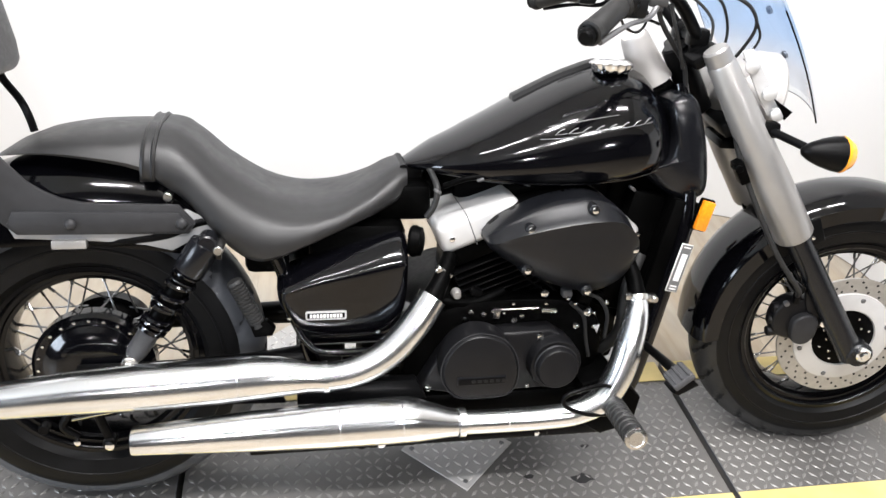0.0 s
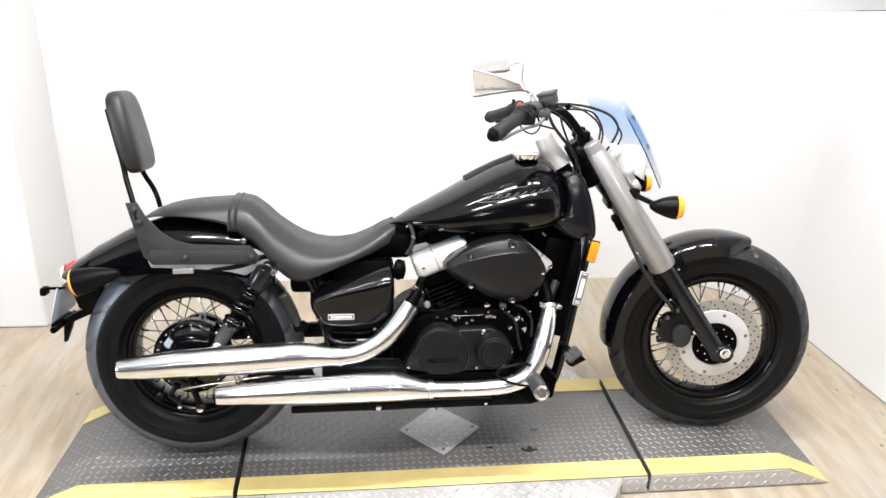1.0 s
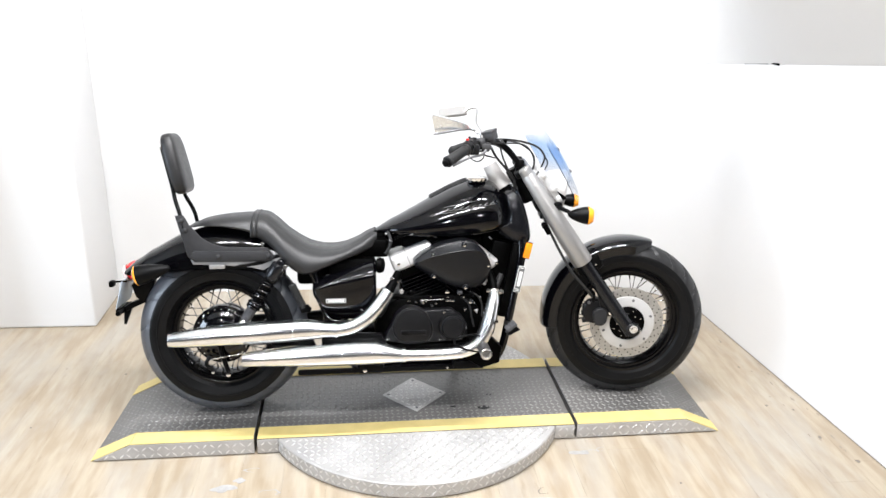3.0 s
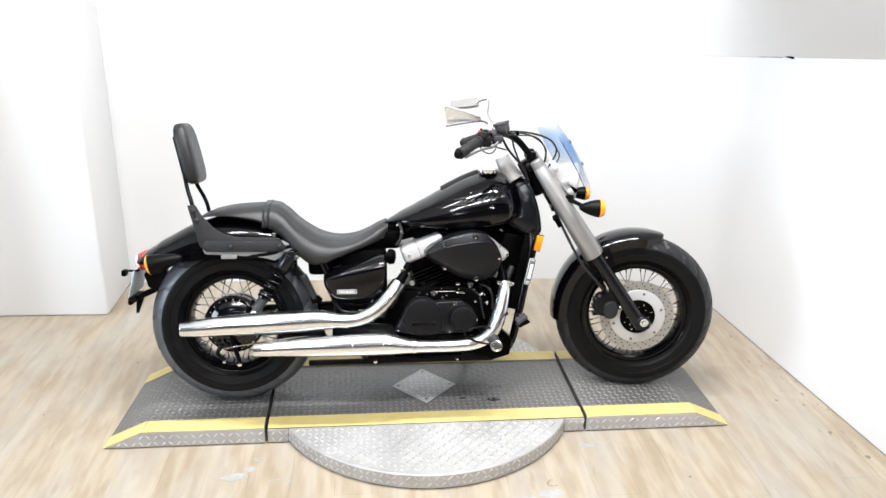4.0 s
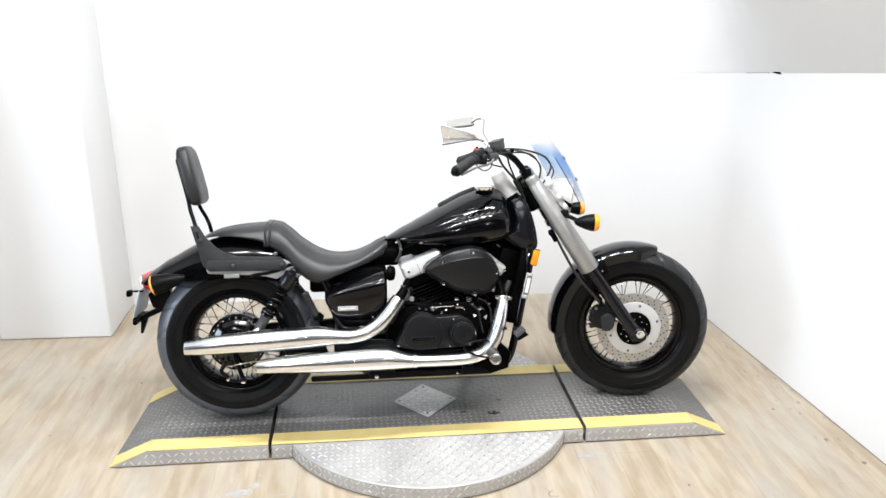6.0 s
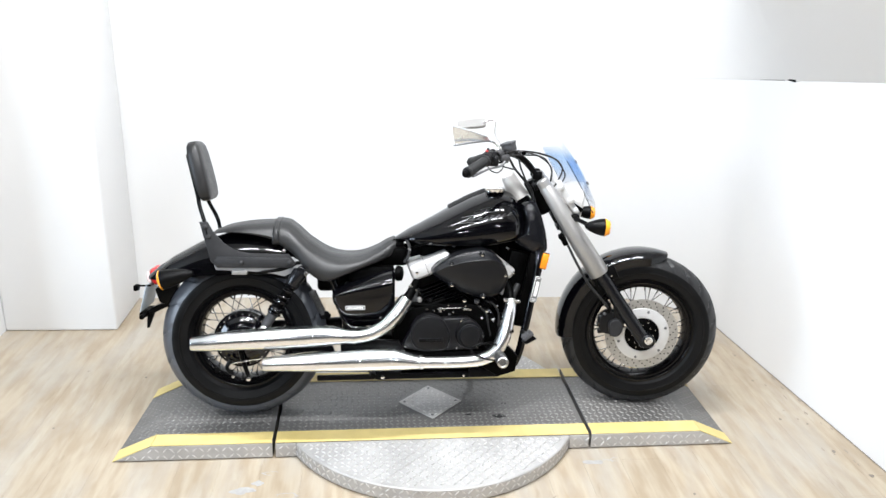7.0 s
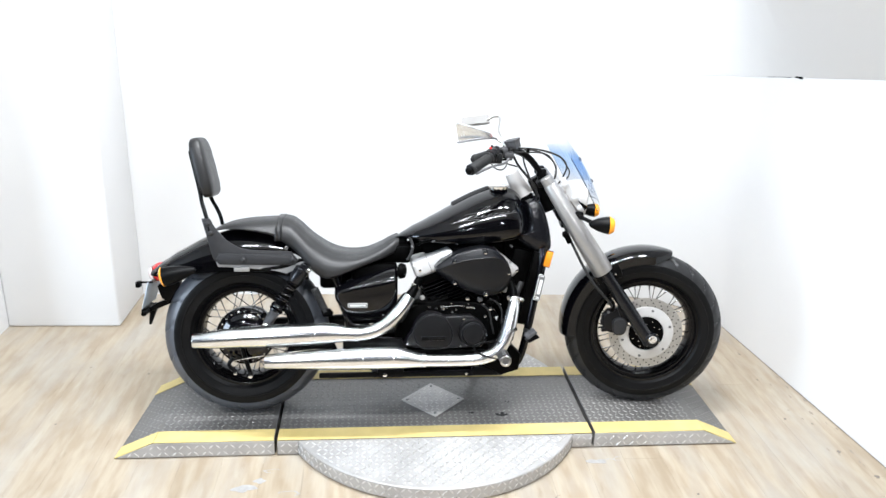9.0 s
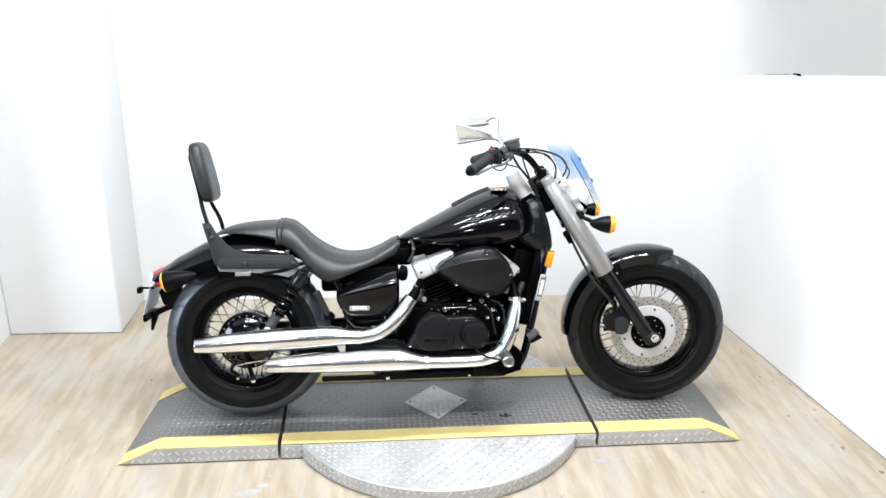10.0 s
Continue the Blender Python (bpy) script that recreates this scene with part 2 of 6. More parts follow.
def glass(name, tint, rough=0.02, gloss=0.05, bands=()):
    """Clear sheet; bands are (height, tint) stops of a film that fades up and down the sheet."""
    m = bpy.data.materials.new(name)
    m.use_nodes = True
    nt = m.node_tree
    out = nt.nodes["Material Output"]
    clear = nt.nodes.new("ShaderNodeBsdfTransparent")
    clear.inputs[0].default_value = (*tint, 1)
    if bands:
        place = nt.nodes.new("ShaderNodeTexCoord")
        split = nt.nodes.new("ShaderNodeSeparateXYZ")
        span = nt.nodes.new("ShaderNodeMapRange")
        ramp = nt.nodes.new("ShaderNodeValToRGB")
        nt.links.new(place.outputs["Object"], split.inputs[0])
        nt.links.new(split.outputs[2], span.inputs["Value"])
        span.inputs["From Min"].default_value = bands[0][0]
        span.inputs["From Max"].default_value = bands[-1][0]
        while len(ramp.color_ramp.elements) < len(bands):
            ramp.color_ramp.elements.new(0.5)
        for stop, (h, colour) in zip(ramp.color_ramp.elements, bands):
            stop.position = (h - bands[0][0]) / (bands[-1][0] - bands[0][0])
            stop.color = (*colour, 1)
        nt.links.new(span.outputs[0], ramp.inputs[0])
        nt.links.new(ramp.outputs[0], clear.inputs[0])
    shine = nt.nodes.new("ShaderNodeBsdfGlossy")
    shine.inputs["Roughness"].default_value = rough
    mix = nt.nodes.new("ShaderNodeMixShader")
    mix.inputs[0].default_value = gloss
    nt.links.new(clear.outputs[0], mix.inputs[1])
    nt.links.new(shine.outputs[0], mix.inputs[2])
    nt.links.new(mix.outputs[0], out.inputs[0])
    return m


SCREEN = glass("windscreen_clear", (0.965, 0.975, 0.985))
TINT = glass("blue_tint_film", (0.84, 0.905, 0.985), bands=((0.85, (0.95, 0.955, 0.97)), (0.905, (0.92, 0.935, 0.97)), (0.965, (0.73, 0.835, 0.975)), (1.015, (0.70, 0.82, 0.98)), (1.055, (0.97, 0.985, 1.0)), (1.10, (1.0, 1.0, 1.0))))


# ---- building helpers ----
def mesh_of(bm, name, mat, angle=38):
    me = bpy.data.meshes.new(name)
    bmesh.ops.recalc_face_normals(bm, faces=bm.faces[:])
    bm.to_mesh(me)
    bm.free()
    me.materials.append(mat)
    for p in me.polygons:
        p.use_smooth = True
    me.set_sharp_from_angle(angle=radians(angle))
    return me


def part(name, bm, mat, parent=None, label="", at=None):
    ob = new(name, mesh_of(bm, name, mat))
    ob.parent = parent
    if at is not None:
        ob.matrix_basis = at
    return tagged(ob, label)


def repeat(name, mesh, parent, at, label=""):
    ob = new(name, mesh)
    ob.parent, ob.matrix_basis = parent, at
    return tagged(ob, label)


def box(c, s, bevel=0.0, turn=None, seg=2):
    bm = bmesh.new()
    bmesh.ops.create_cube(bm, size=1)
    bmesh.ops.scale(bm, vec=s, verts=bm.verts)
    if bevel:
        bmesh.ops.bevel(bm, geom=bm.edges[:], offset=bevel, segments=seg, affect="EDGES", profile=0.5)
    if turn:
        bm.transform(turn)
    bmesh.ops.translate(bm, vec=c, verts=bm.verts)
    return bm


def join(*bms):
    whole = bms[0]
    for b in bms[1:]:
        me = bpy.data.meshes.new("tmp")
        b.to_mesh(me)
        b.free()
        whole.from_mesh(me)
        bpy.data.meshes.remove(me)
    return whole


def aim(a, b):
    """Turns z to the way from a to b and moves the origin to a."""
    a, b = Vector(a), Vector(b)
    return Matrix.Translation(a) @ (b - a).to_track_quat("Z", "Y").to_matrix().to_4x4()


def lathe(profile, a, b, seg=40, closed=False, start=0.0, sweep=360.0):
    """Turns (radius, height) pairs about the line from a towards b."""
    bm = bmesh.new()
    full = sweep >= 359.9
    n = seg if full else seg + 1
    rings = []
    for i in range(n):
        t = radians(start + sweep * i / seg)
        rings.append([bm.verts.new((r * math.cos(t), r * math.sin(t), h)) for r, h in profile])
    count = len(profile)
    for i in range(seg):
        p, q = rings[i], rings[(i + 1) % n]
        for k in range(count if closed else count - 1):
            l = (k + 1) % count
            bm.faces.new((p[k], q[k], q[l], p[l]))
    bmesh.ops.remove_doubles(bm, verts=bm.verts[:], dist=1e-6)
    bm.transform(aim(a, b))
    return bm


def rod(a, b, r, r2=None, seg=20, bevel=0.0):
    """A round bar with closed, softened ends."""
    r2 = r if r2 is None else r2
    n = (Vector(b) - Vector(a)).length
    e = bevel or min(r, r2) * 0.15
    return lathe([(0, 0), (r - e, 0), (r, e), (r2, n - e), (r2 - e, n), (0, n)], a, b, seg)


def spline(points, steps=6):
    pts = [Vector(p) for p in points]
    ext = [2 * pts[0] - pts[1]] + pts + [2 * pts[-1] - pts[-2]]
    out = []
    for i in range(1, len(ext) - 2):
        p0, p1, p2, p3 = ext[i - 1:i + 3]
        for k in range(steps):
            t = k / steps
            out.append(0.5 * ((2 * p1) + (p2 - p0) * t + (2 * p0 - 5 * p1 + 4 * p2 - p3) * t * t + (3 * p1 - p0 - 3 * p2 + p3) * t ** 3))
    return out + [pts[-1]]


def tube(points, radius, seg=12, steps=6):
    """A round tube along a smooth way; radius is one number or one for each point."""
    rs = radius if isinstance(radius, (list, tuple)) else [radius] * len(points)
    path = spline(points, steps)
    radii = [v.x for v in spline([(r, 0, 0) for r in rs], steps)]
    bm = bmesh.new()
    side = None
    rings = []
    for i, p in enumerate(path):
        d = (path[min(i + 1, len(path) - 1)] - path[max(i - 1, 0)]).normalized()
        if side is None:
            side = d.orthogonal().normalized()
        side = (side - d * side.dot(d)).normalized()
        up = d.cross(side)
        rings.append([bm.verts.new(p + radii[i] * (math.cos(6.28319 * k / seg) * side + math.sin(6.28319 * k / seg) * up)) for k in range(seg)])
    for p, q in zip(rings, rings[1:]):
        for k in range(seg):
            bm.faces.new((p[k], p[(k + 1) % seg], q[(k + 1) % seg], q[k]))
    bm.faces.new(rings[0])
    bm.faces.new(rings[-1])
    return bm


def slab(outline, y0, y1, bevel=0.0, seg=2):
    """A flat plate with an outline in x and z, from y0 to y1."""
    bm = bmesh.new()
    f = bm.faces.new([bm.verts.new((x, y0, z)) for x, z in outline])
    made = bmesh.ops.extrude_face_region(bm, geom=[f])
    bmesh.ops.translate(bm, vec=(0, y1 - y0, 0), verts=[v for v in made["geom"] if isinstance(v, bmesh.types.BMVert)])
    if bevel:
        rim = [e for e in bm.edges if abs(e.verts[0].co.y - e.verts[1].co.y) < 1e-6]
        bmesh.ops.bevel(bm, geom=rim, offset=bevel, segments=seg, affect="EDGES", profile=0.5)
    return bm


def smooth_loop(points, steps=5):
    pts = [Vector((x, 0, z)) for x, z in points]
    n = len(pts)
    out = []
    for i in range(n):
        p0, p1, p2, p3 = pts[i - 1], pts[i], pts[(i + 1) % n], pts[(i + 2) % n]
        for k in range(steps):
            t = k / steps
            v = 0.5 * ((2 * p1) + (p2 - p0) * t + (2 * p0 - 5 * p1 + 4 * p2 - p3) * t * t + (3 * p1 - p0 - 3 * p2 + p3) * t ** 3)
            out.append((v.x, v.z))
    return out


def skin(loops, cap=True):
    """Joins closed loops of equal length into one shell."""
    bm = bmesh.new()
    rows = [[bm.verts.new(p) for p in loop] for loop in loops]
    n = len(rows[0])
    for p, q in zip(rows, rows[1:]):
        for k in range(n):
            bm.faces.new((p[k], p[(k + 1) % n], q[(k + 1) % n], q[k]))
    if cap:
        bm.faces.new(rows[0])
        bm.faces.new(rows[-1])
    return bm


def dome(outline, levels):
    """A bulging cover: the outline shrinks towards its middle from level to level (y, scale)."""
    cx = sum(p[0] for p in outline) / len(outline)
    cz = sum(p[1] for p in outline) / len(outline)
    return skin([[(cx + (x - cx) * s, y, cz + (z - cz) * s) for x, z in outline] for y, s in levels])


def curve_at(table, x):
    """Smooth reading of a short table of (x, value)."""
    xs = [p[0] for p in table]
    if x <= xs[0]:
        return table[0][1]
    for i in range(len(table) - 1):
        if x <= xs[i + 1]:
            t = (x - xs[i]) / (xs[i + 1] - xs[i])
            p1, p2 = table[i][1], table[i + 1][1]
            p0 = table[i - 1][1] if i else 2 * p1 - p2
            p3 = table[i + 2][1] if i + 2 < len(table) else 2 * p2 - p1
            return 0.5 * (2 * p1 + (p2 - p0) * t + (2 * p0 - 5 * p1 + 4 * p2 - p3) * t * t + (3 * p1 - p0 - 3 * p2 + p3) * t ** 3)
    return table[-1][1]


def body(xs, half_width, top, low, section):
    """A body that is alike on both sides, from its plan, its upper and lower line and one half section (side, drop)."""
    loops = []
    for x in xs:
        w, t, b = curve_at(half_width, x), curve_at(top, x), curve_at(low, x)
        right = [(x, -w * s, t + (b - t) * d) for s, d in section]
        left = [(x, w * s, t + (b - t) * d) for s, d in reversed(section) if s > 0.001]
        loops.append(right + left)
    return skin(loops)


def cowl(xs, top, crease, low, section, back):
    """A one-sided cover lofted along x: its upper, crease and lower lines, and a section of (band, height in band, outward) steps.
    Bands: 0 from the lower line to the crease, 1 from the crease to the upper line."""
    loops = []
    for x, depth in xs:
        t, c, b = curve_at(top, x), curve_at(crease, x), curve_at(low, x)
        c = min(max(c, b + 0.002), t - 0.002)
        ring = [(x, back, b)]
        for band, k, out in section:
            z = b + (c - b) * k if band == 0 else c + (t - c) * k
            ring.append((x, back + (out - back) * depth, z))
        loops.append(ring + [(x, back, t)])
    return skin(loops)


def mirrored(bm, s):
    if s > 0:
        bm.transform(Matrix.Diagonal((1, -1, 1, 1)))
    return bm


def steps_between(a, b, n):
    return [a + (b - a) * i / n for i in range(n + 1)]


def stuff_mesh(name, verts, faces, mat, parent, label=""):
    me = bpy.data.meshes.new(name)
    me.from_pydata(verts, [], faces)
    me.materials.append(mat)
    ob = new(name, me)
    ob.parent = parent
    return tagged(ob, label, kind="stuff")


def bars(places, u, v, n, length=0.024, width=0.0065, high=0.0016):
    """Raised lozenges of a tread plate at places (point, sign), on the plane of u and v."""
    verts, faces = [], []
    for p, sign in places:
        a = (u + sign * v).normalized()
        b = n.cross(a)
        p = Vector(p)
        i = len(verts)
        verts += [p - a * length / 2, p - b * width / 2, p + a * length / 2, p + b * width / 2,
                  p - a * length * 0.28 + n * high, p + a * length * 0.28 + n * high]
        faces += [(i, i + 1, i + 4), (i + 1, i + 2, i + 5), (i + 1, i + 5, i + 4), (i + 2, i + 3, i + 5), (i + 3, i, i + 4), (i + 3, i + 4, i + 5)]
    return verts, faces


def tread(x0, x1, y0, y1, z, pitch, keep=lambda x, y: True):
    out = []
    for i in range(int((x1 - x0) / pitch) + 1):
        for j in range(int((y1 - y0) / pitch) + 1):
            x, y = x0 + (i + 0.5) * pitch, y0 + (j + 0.5) * pitch
            if x < x1 - 0.008 and y < y1 - 0.008 and keep(x, y):
                out.append(((x, y, z), 1 if (i + j) % 2 else -1))
    return out


# ---- the room ----
X0, X1, Y0, Y1 = -2.06, 1.98, -1.0, 0.945
FAR_X0, FAR_X1, FAR_Y0 = -4.6, 4.6, -7.5
SKEW = -0.10


def right_x(y):
    """The long side partition stands a little askew."""
    return 1.655 + SKEW * y


def structure(name, bm, mat, label, category):
    return tagged(part(name, bm, mat, None, label), "", category, "", "structure")


def prism(quad, z0, z1):
    bm = bmesh.new()
    f = bm.faces.new([bm.verts.new((x, y, z0)) for x, y in quad])
    made = bmesh.ops.extrude_face_region(bm, geom=[f])
    for v in made["geom"]:
        if isinstance(v, bmesh.types.BMVert):
            v.co.z = z1
    return bm


structure("wall_back", box((0, Y1 + 0.06, CEILING / 2), (FAR_X1 - FAR_X0 + 0.24, 0.12, CEILING)), WALL,
          "plain white painted back wall of the photo bay", "wall")
structure("wall_left", box((X0 - 0.06, (0.2 + Y1) / 2, CEILING / 2), (0.12, Y1 - 0.2, CEILING)), WALL,
          "plain white painted side wall", "wall")
structure("wall_pillar", box((-1.79, 0.74, CEILING / 2), (0.54, 0.41, CEILING), 0.012, None, 3), WALL,
          "white boxed-out pillar in the corner of the bay", "pillar")
# Unseen workshop walls, added dark so that the gloss paint mirrors black.
structure("wall_front", box((0, FAR_Y0 - 0.06, CEILING / 2), (FAR_X1 - FAR_X0, 0.12, CEILING)), DARK,
          "unseen dark wall added opposite the bay for reflections", "wall")
WX = FAR_X0 - 0.06
structure("wall_west", join(box((WX, (FAR_Y0 - 3.5) / 2, CEILING / 2), (0.12, -3.5 - FAR_Y0, CEILING)), box((WX, (Y1 - 1.7) / 2, CEILING / 2), (0.12, Y1 + 1.7, CEILING)),
                            box((WX, -2.6, 0.48), (0.12, 1.8, 0.96)), box((WX, -2.6, (2.34 + CEILING) / 2), (0.12, 1.8, CEILING - 2.34))), DARK, "unseen dark side wall with a window opening", "wall")
window = structure("window_1", box((WX, -2.6, 0.975), (0.14, 1.8, 0.03), 0.004), ALLOY, "workshop window with a pale frame", "window")
for a, b in (((WX, -3.48, 1.65), (0.08, 0.04, 1.32)), ((WX, -1.72, 1.65), (0.08, 0.04, 1.32)), ((WX, -2.6, 2.32), (0.08, 1.8, 0.04)), ((WX, -2.6, 1.65), (0.06, 0.04, 1.3))):
    part("window_frame", box(a, b, 0.004), ALLOY, window)
structure("wall_east", box((FAR_X1 + 0.06, (FAR_Y0 + Y1) / 2, CEILING / 2), (0.12, Y1 - FAR_Y0, CEILING)), DARK, "unseen dark side wall added for reflections", "wall")


def partition():
    """White boarding sweeping round the corner and along the side; above its rising edge a panel leans in more and
    more, a made-up tilt that greys the upper wall.
    """
    plan = [(0.55 + 0.085 * k, Y1 - 0.003, 0.0) for k in range(6)]
    corner, start = 0.44, 1.00
    bend = right_x(corner) - start
    for k in range(19):
        a = k / 18 * math.pi / 2
        plan.append((start + bend * math.sin(a), Y1 - 0.003 - (Y1 - 0.003 - corner) * (1 - math.cos(a)), 0.0))
    for k in range(1, 9):
        y = corner + (Y0 - corner) * k / 8
        plan.append((right_x(y), y, 0.0))

    run, bent = 0.0, []
    for k, (x, y, f) in enumerate(plan):
        run += math.hypot(x - plan[k - 1][0], y - plan[k - 1][1]) if k else 0.0
        bent.append((x, y, min(1.0, run / 1.65) ** 3))
    plan = bent

    def shell(low, high, steps, lean):
        bm = bmesh.new()
        rows = []
        for x, y, f in plan:
            z0, z1 = low(y), high(y)
            way = Vector((-1.0, -0.2, 0)) * f * lean
            inner = [Vector((x, y, z0 + h)) + way * h for h in steps_between(0, z1 - z0, steps)]
            outer = [p + (Vector((0.06, 0, 0)) if x > 1.3 else Vector((0, 0.04, 0))) for p in inner]
            rows.append([bm.verts.new(p) for p in inner + outer[::-1]])
        n = 2 * steps + 2
        for p, q in zip(rows, rows[1:]):
            for k in range(n):
                bm.faces.new((p[k], p[(k + 1) % n], q[(k + 1) % n], q[k]))
        bm.faces.new(rows[0])
        bm.faces.new(rows[-1])
        return bm

    def line(y):
        return 1.262 + max(0.0, Y1 - y) * 0.1212

    wall = structure("wall_right", shell(lambda y: 0.0, line, 1, 0.0), WALL, "white boarded side partition with a rising upper edge", "wall")
    # The lean is made up: it shapes the grey fade of the upper wall.
    structure("wall_right_upper", shell(lambda y: line(y) + 0.001, lambda y: 2.10, 4, 1.0), UPPER, "upper wall tilted in to imitate its fall-off of light", "wall")

    def edge(y, up=0.003):
        return (right_x(y), y, line(y) + up)
    part("trim", join(tube([edge(0.50, 0.001), edge(0.40), edge(0.31)], [0.0006, 0.0016, 0.0022], 8, 3), tube([edge(0.215, 0.008), edge(0.10, 0.008), edge(-0.04, 0.006), edge(-0.19)], [0.0026, 0.0026, 0.0022, 0.0008], 8, 3)),
         GAP, wall, "dark cable lying along the edge")
    part("clip", box(edge(0.214, 0.004), (0.010, 0.014, 0.014), 0.002), PAPER, wall, "small white cable clip")
    # Thin dark tube drawn in place of the shadow gap under the wall.
    part("floor_joint", tube([(x - 0.002, y - 0.002, 0.002) for x, y, f in plan[10:]], 0.0016, 6, 2), SCUFF_SHADE, wall, "dark line drawn for the shadow gap at the wall's foot")
    part("bracket", box(edge(0.268, 0.005), (0.010, 0.085, 0.010), 0.003), IRON, wall, "small dark clip")


partition()
BAY_END = -3.0
structure("ceiling_1", box((0, (BAY_END + Y1) / 2, CEILING + 0.05), (FAR_X1 - FAR_X0 + 0.2, Y1 - BAY_END + 0.2, 0.1)), CEIL,
          "white ceiling over the photo bay with strip light fittings", "ceiling")
# Unseen rear ceiling, split off and added dark to keep reflections down.
structure("ceiling_2", box((0, (FAR_Y0 + BAY_END) / 2 - 0.1, CEILING + 0.06), (FAR_X1 - FAR_X0 + 0.2, BAY_END - FAR_Y0, 0.1)), DARK,
          "unseen dark ceiling added for reflections, with strip light fittings", "ceiling")


def ceiling_light(x, y):
    root = tagged(new("ceiling_light"), "white ceiling light fitting with a long diffuser", "ceiling light", "ceiling lights")
    root.location = (x, y, CEILING)
    part("diffuser", box((0, 0, -0.018), (0.622, 0.158, 0.012), 0.003), PAPER, root, "white diffuser")
    part("frame", join(box((0, -0.09, -0.02), (0.66, 0.02, 0.04), 0.003), box((0, 0.09, -0.02), (0.66, 0.02, 0.04), 0.003),
                       box((-0.32, 0, -0.02), (0.02, 0.16, 0.04), 0.003), box((0.32, 0, -0.02), (0.02, 0.16, 0.04), 0.003)), ALLOY, root)


for lamp_x, lamp_y, lamp_w in LAMPS:
    ceiling_light(lamp_x, lamp_y)

# ---- the turning platform ----
H, DEPTH0, DEPTH1, SPLIT, FLAT, TIP = 0.065, -0.265, 0.265, 0.612, 1.06, 1.205
PLATFORM = pose(0, -0.305, 0, 0, 0, 0.9)
STRIPE = 0.075
UP, EAST, NORTH = Vector((0, 0, 1)), Vector((1, 0, 0)), Vector((0, 1, 0))


def strip(x0, x1, y0, y1, z, mat, parent, name, label=""):
    return part(name, box(((x0 + x1) / 2, (y0 + y1) / 2, z), (x1 - x0, y1 - y0, 0.003), 0.001, seg=1), mat, parent, label)


def centre_section():
    root = tagged(new("turntable"), "low steel motorcycle turntable with black tread deck on the wood floor", "turntable")
    root.matrix_world = PLATFORM
    part("deck", box((0, 0, H / 2 - 0.001), (2 * SPLIT - 0.012, DEPTH1 - DEPTH0, H - 0.002), 0.003), DECK, root, "worn black deck plate")
    centre = 0.031
    ring = 0.607
    part("disc", lathe([(0, 0.006), (ring, 0.006), (ring, H - 0.008), (ring - 0.004, H - 0.004), (0, H - 0.004)], (0, centre, 0), (0, centre, 1), 128),
         SILVER, root, "bright aluminium tread disc")
    # Added base, coloured near black to draw the shadow line below the rim.
    part("plinth", lathe([(0, 0.0), (ring - 0.014, 0.0), (ring - 0.014, 0.008), (0, 0.008)], (0, centre, 0), (0, centre, 1), 96), GAP, root, "near-black base added for the shadow line under the disc")
    for y0, y1 in ((DEPTH0, DEPTH0 + STRIPE), (DEPTH1 - STRIPE, DEPTH1)):
        strip(-SPLIT + 0.006, SPLIT - 0.006, y0, y1, H, YELLOW, root, "stripe", "scuffed yellow safety stripe")
    v, f = bars(tread(-SPLIT + 0.01, SPLIT - 0.01, DEPTH0 + STRIPE, DEPTH1 - STRIPE, H - 0.002, 0.0225,
                      lambda x, y: abs(x) + abs(y) > 0.15), EAST, NORTH, UP, 0.0220, 0.0080, 0.0017)
    stuff_mesh("tread", v, f, NUB, root)
    v, f = bars(tread(-0.6, 0.6, -0.6, DEPTH0, H - 0.004, 0.0235, lambda x, y: math.hypot(x, y - centre) < ring - 0.016), EAST, NORTH, UP, 0.027, 0.0085, 0.0026)
    w, g = bars(tread(-0.6, 0.6, DEPTH1, 0.65, H - 0.004, 0.0235, lambda x, y: math.hypot(x, y - centre) < ring - 0.016), EAST, NORTH, UP, 0.027, 0.0085, 0.0026)
    stuff_mesh("disc_tread", v + w, f + [tuple(k + len(v) for k in q) for q in g], SILVERNUB, root)
    v, f = [], []
    for i in range(156):
        t = 6.28319 * i / 156
        n = Vector((math.cos(t), math.sin(t), 0))
        for j, z in ((0, 0.020), (1, 0.045)):
            p = Vector((0, centre, z)) + n * ring
            if p.y < DEPTH0 + 0.01 or p.y > DEPTH1:
                a, b = bars([(p, 1 if (i + j) % 2 else -1)], n.cross(UP), UP, n, 0.027, 0.0075, 0.002)
                f += [tuple(k + len(v) for k in q) for q in b]
                v += a
    stuff_mesh("rim_tread", v, f, SILVERNUB, root)
    for x0, x1 in ((-SPLIT + 0.006, -0.53), (0.53, SPLIT - 0.006)):
        part("skirt", box(((x0 + x1) / 2, DEPTH0 - 0.002, H / 2 + 0.001), (x1 - x0, 0.006, H - 0.010), 0.001), SILVER, root, "aluminium tread skirt")
        v, f = bars([((x0 + 0.02 + i * 0.026, DEPTH0 - 0.005, z), 1 if (i + (z > 0.03)) % 2 else -1) for i in range(3) for z in (0.018, 0.046)], EAST, UP, -NORTH)
        stuff_mesh("skirt_tread", v, f, SILVERNUB, root)
    stain = random.Random(3)
    for x, y, r in ((0.275, -0.115, 0.026), (0.15, -0.10, 0.012), (0.31, -0.02, 0.010)):
        ring_pts = [(x + r * stain.uniform(0.6, 1.3) * math.cos(k * 0.5236), y + 0.55 * r * stain.uniform(0.6, 1.2) * math.sin(k * 0.5236)) for k in range(12)]
        part("oil_stain", prism(ring_pts, H - 0.002, H - 0.0012), GAP, root, "dark oily stain")
    d = 0.132
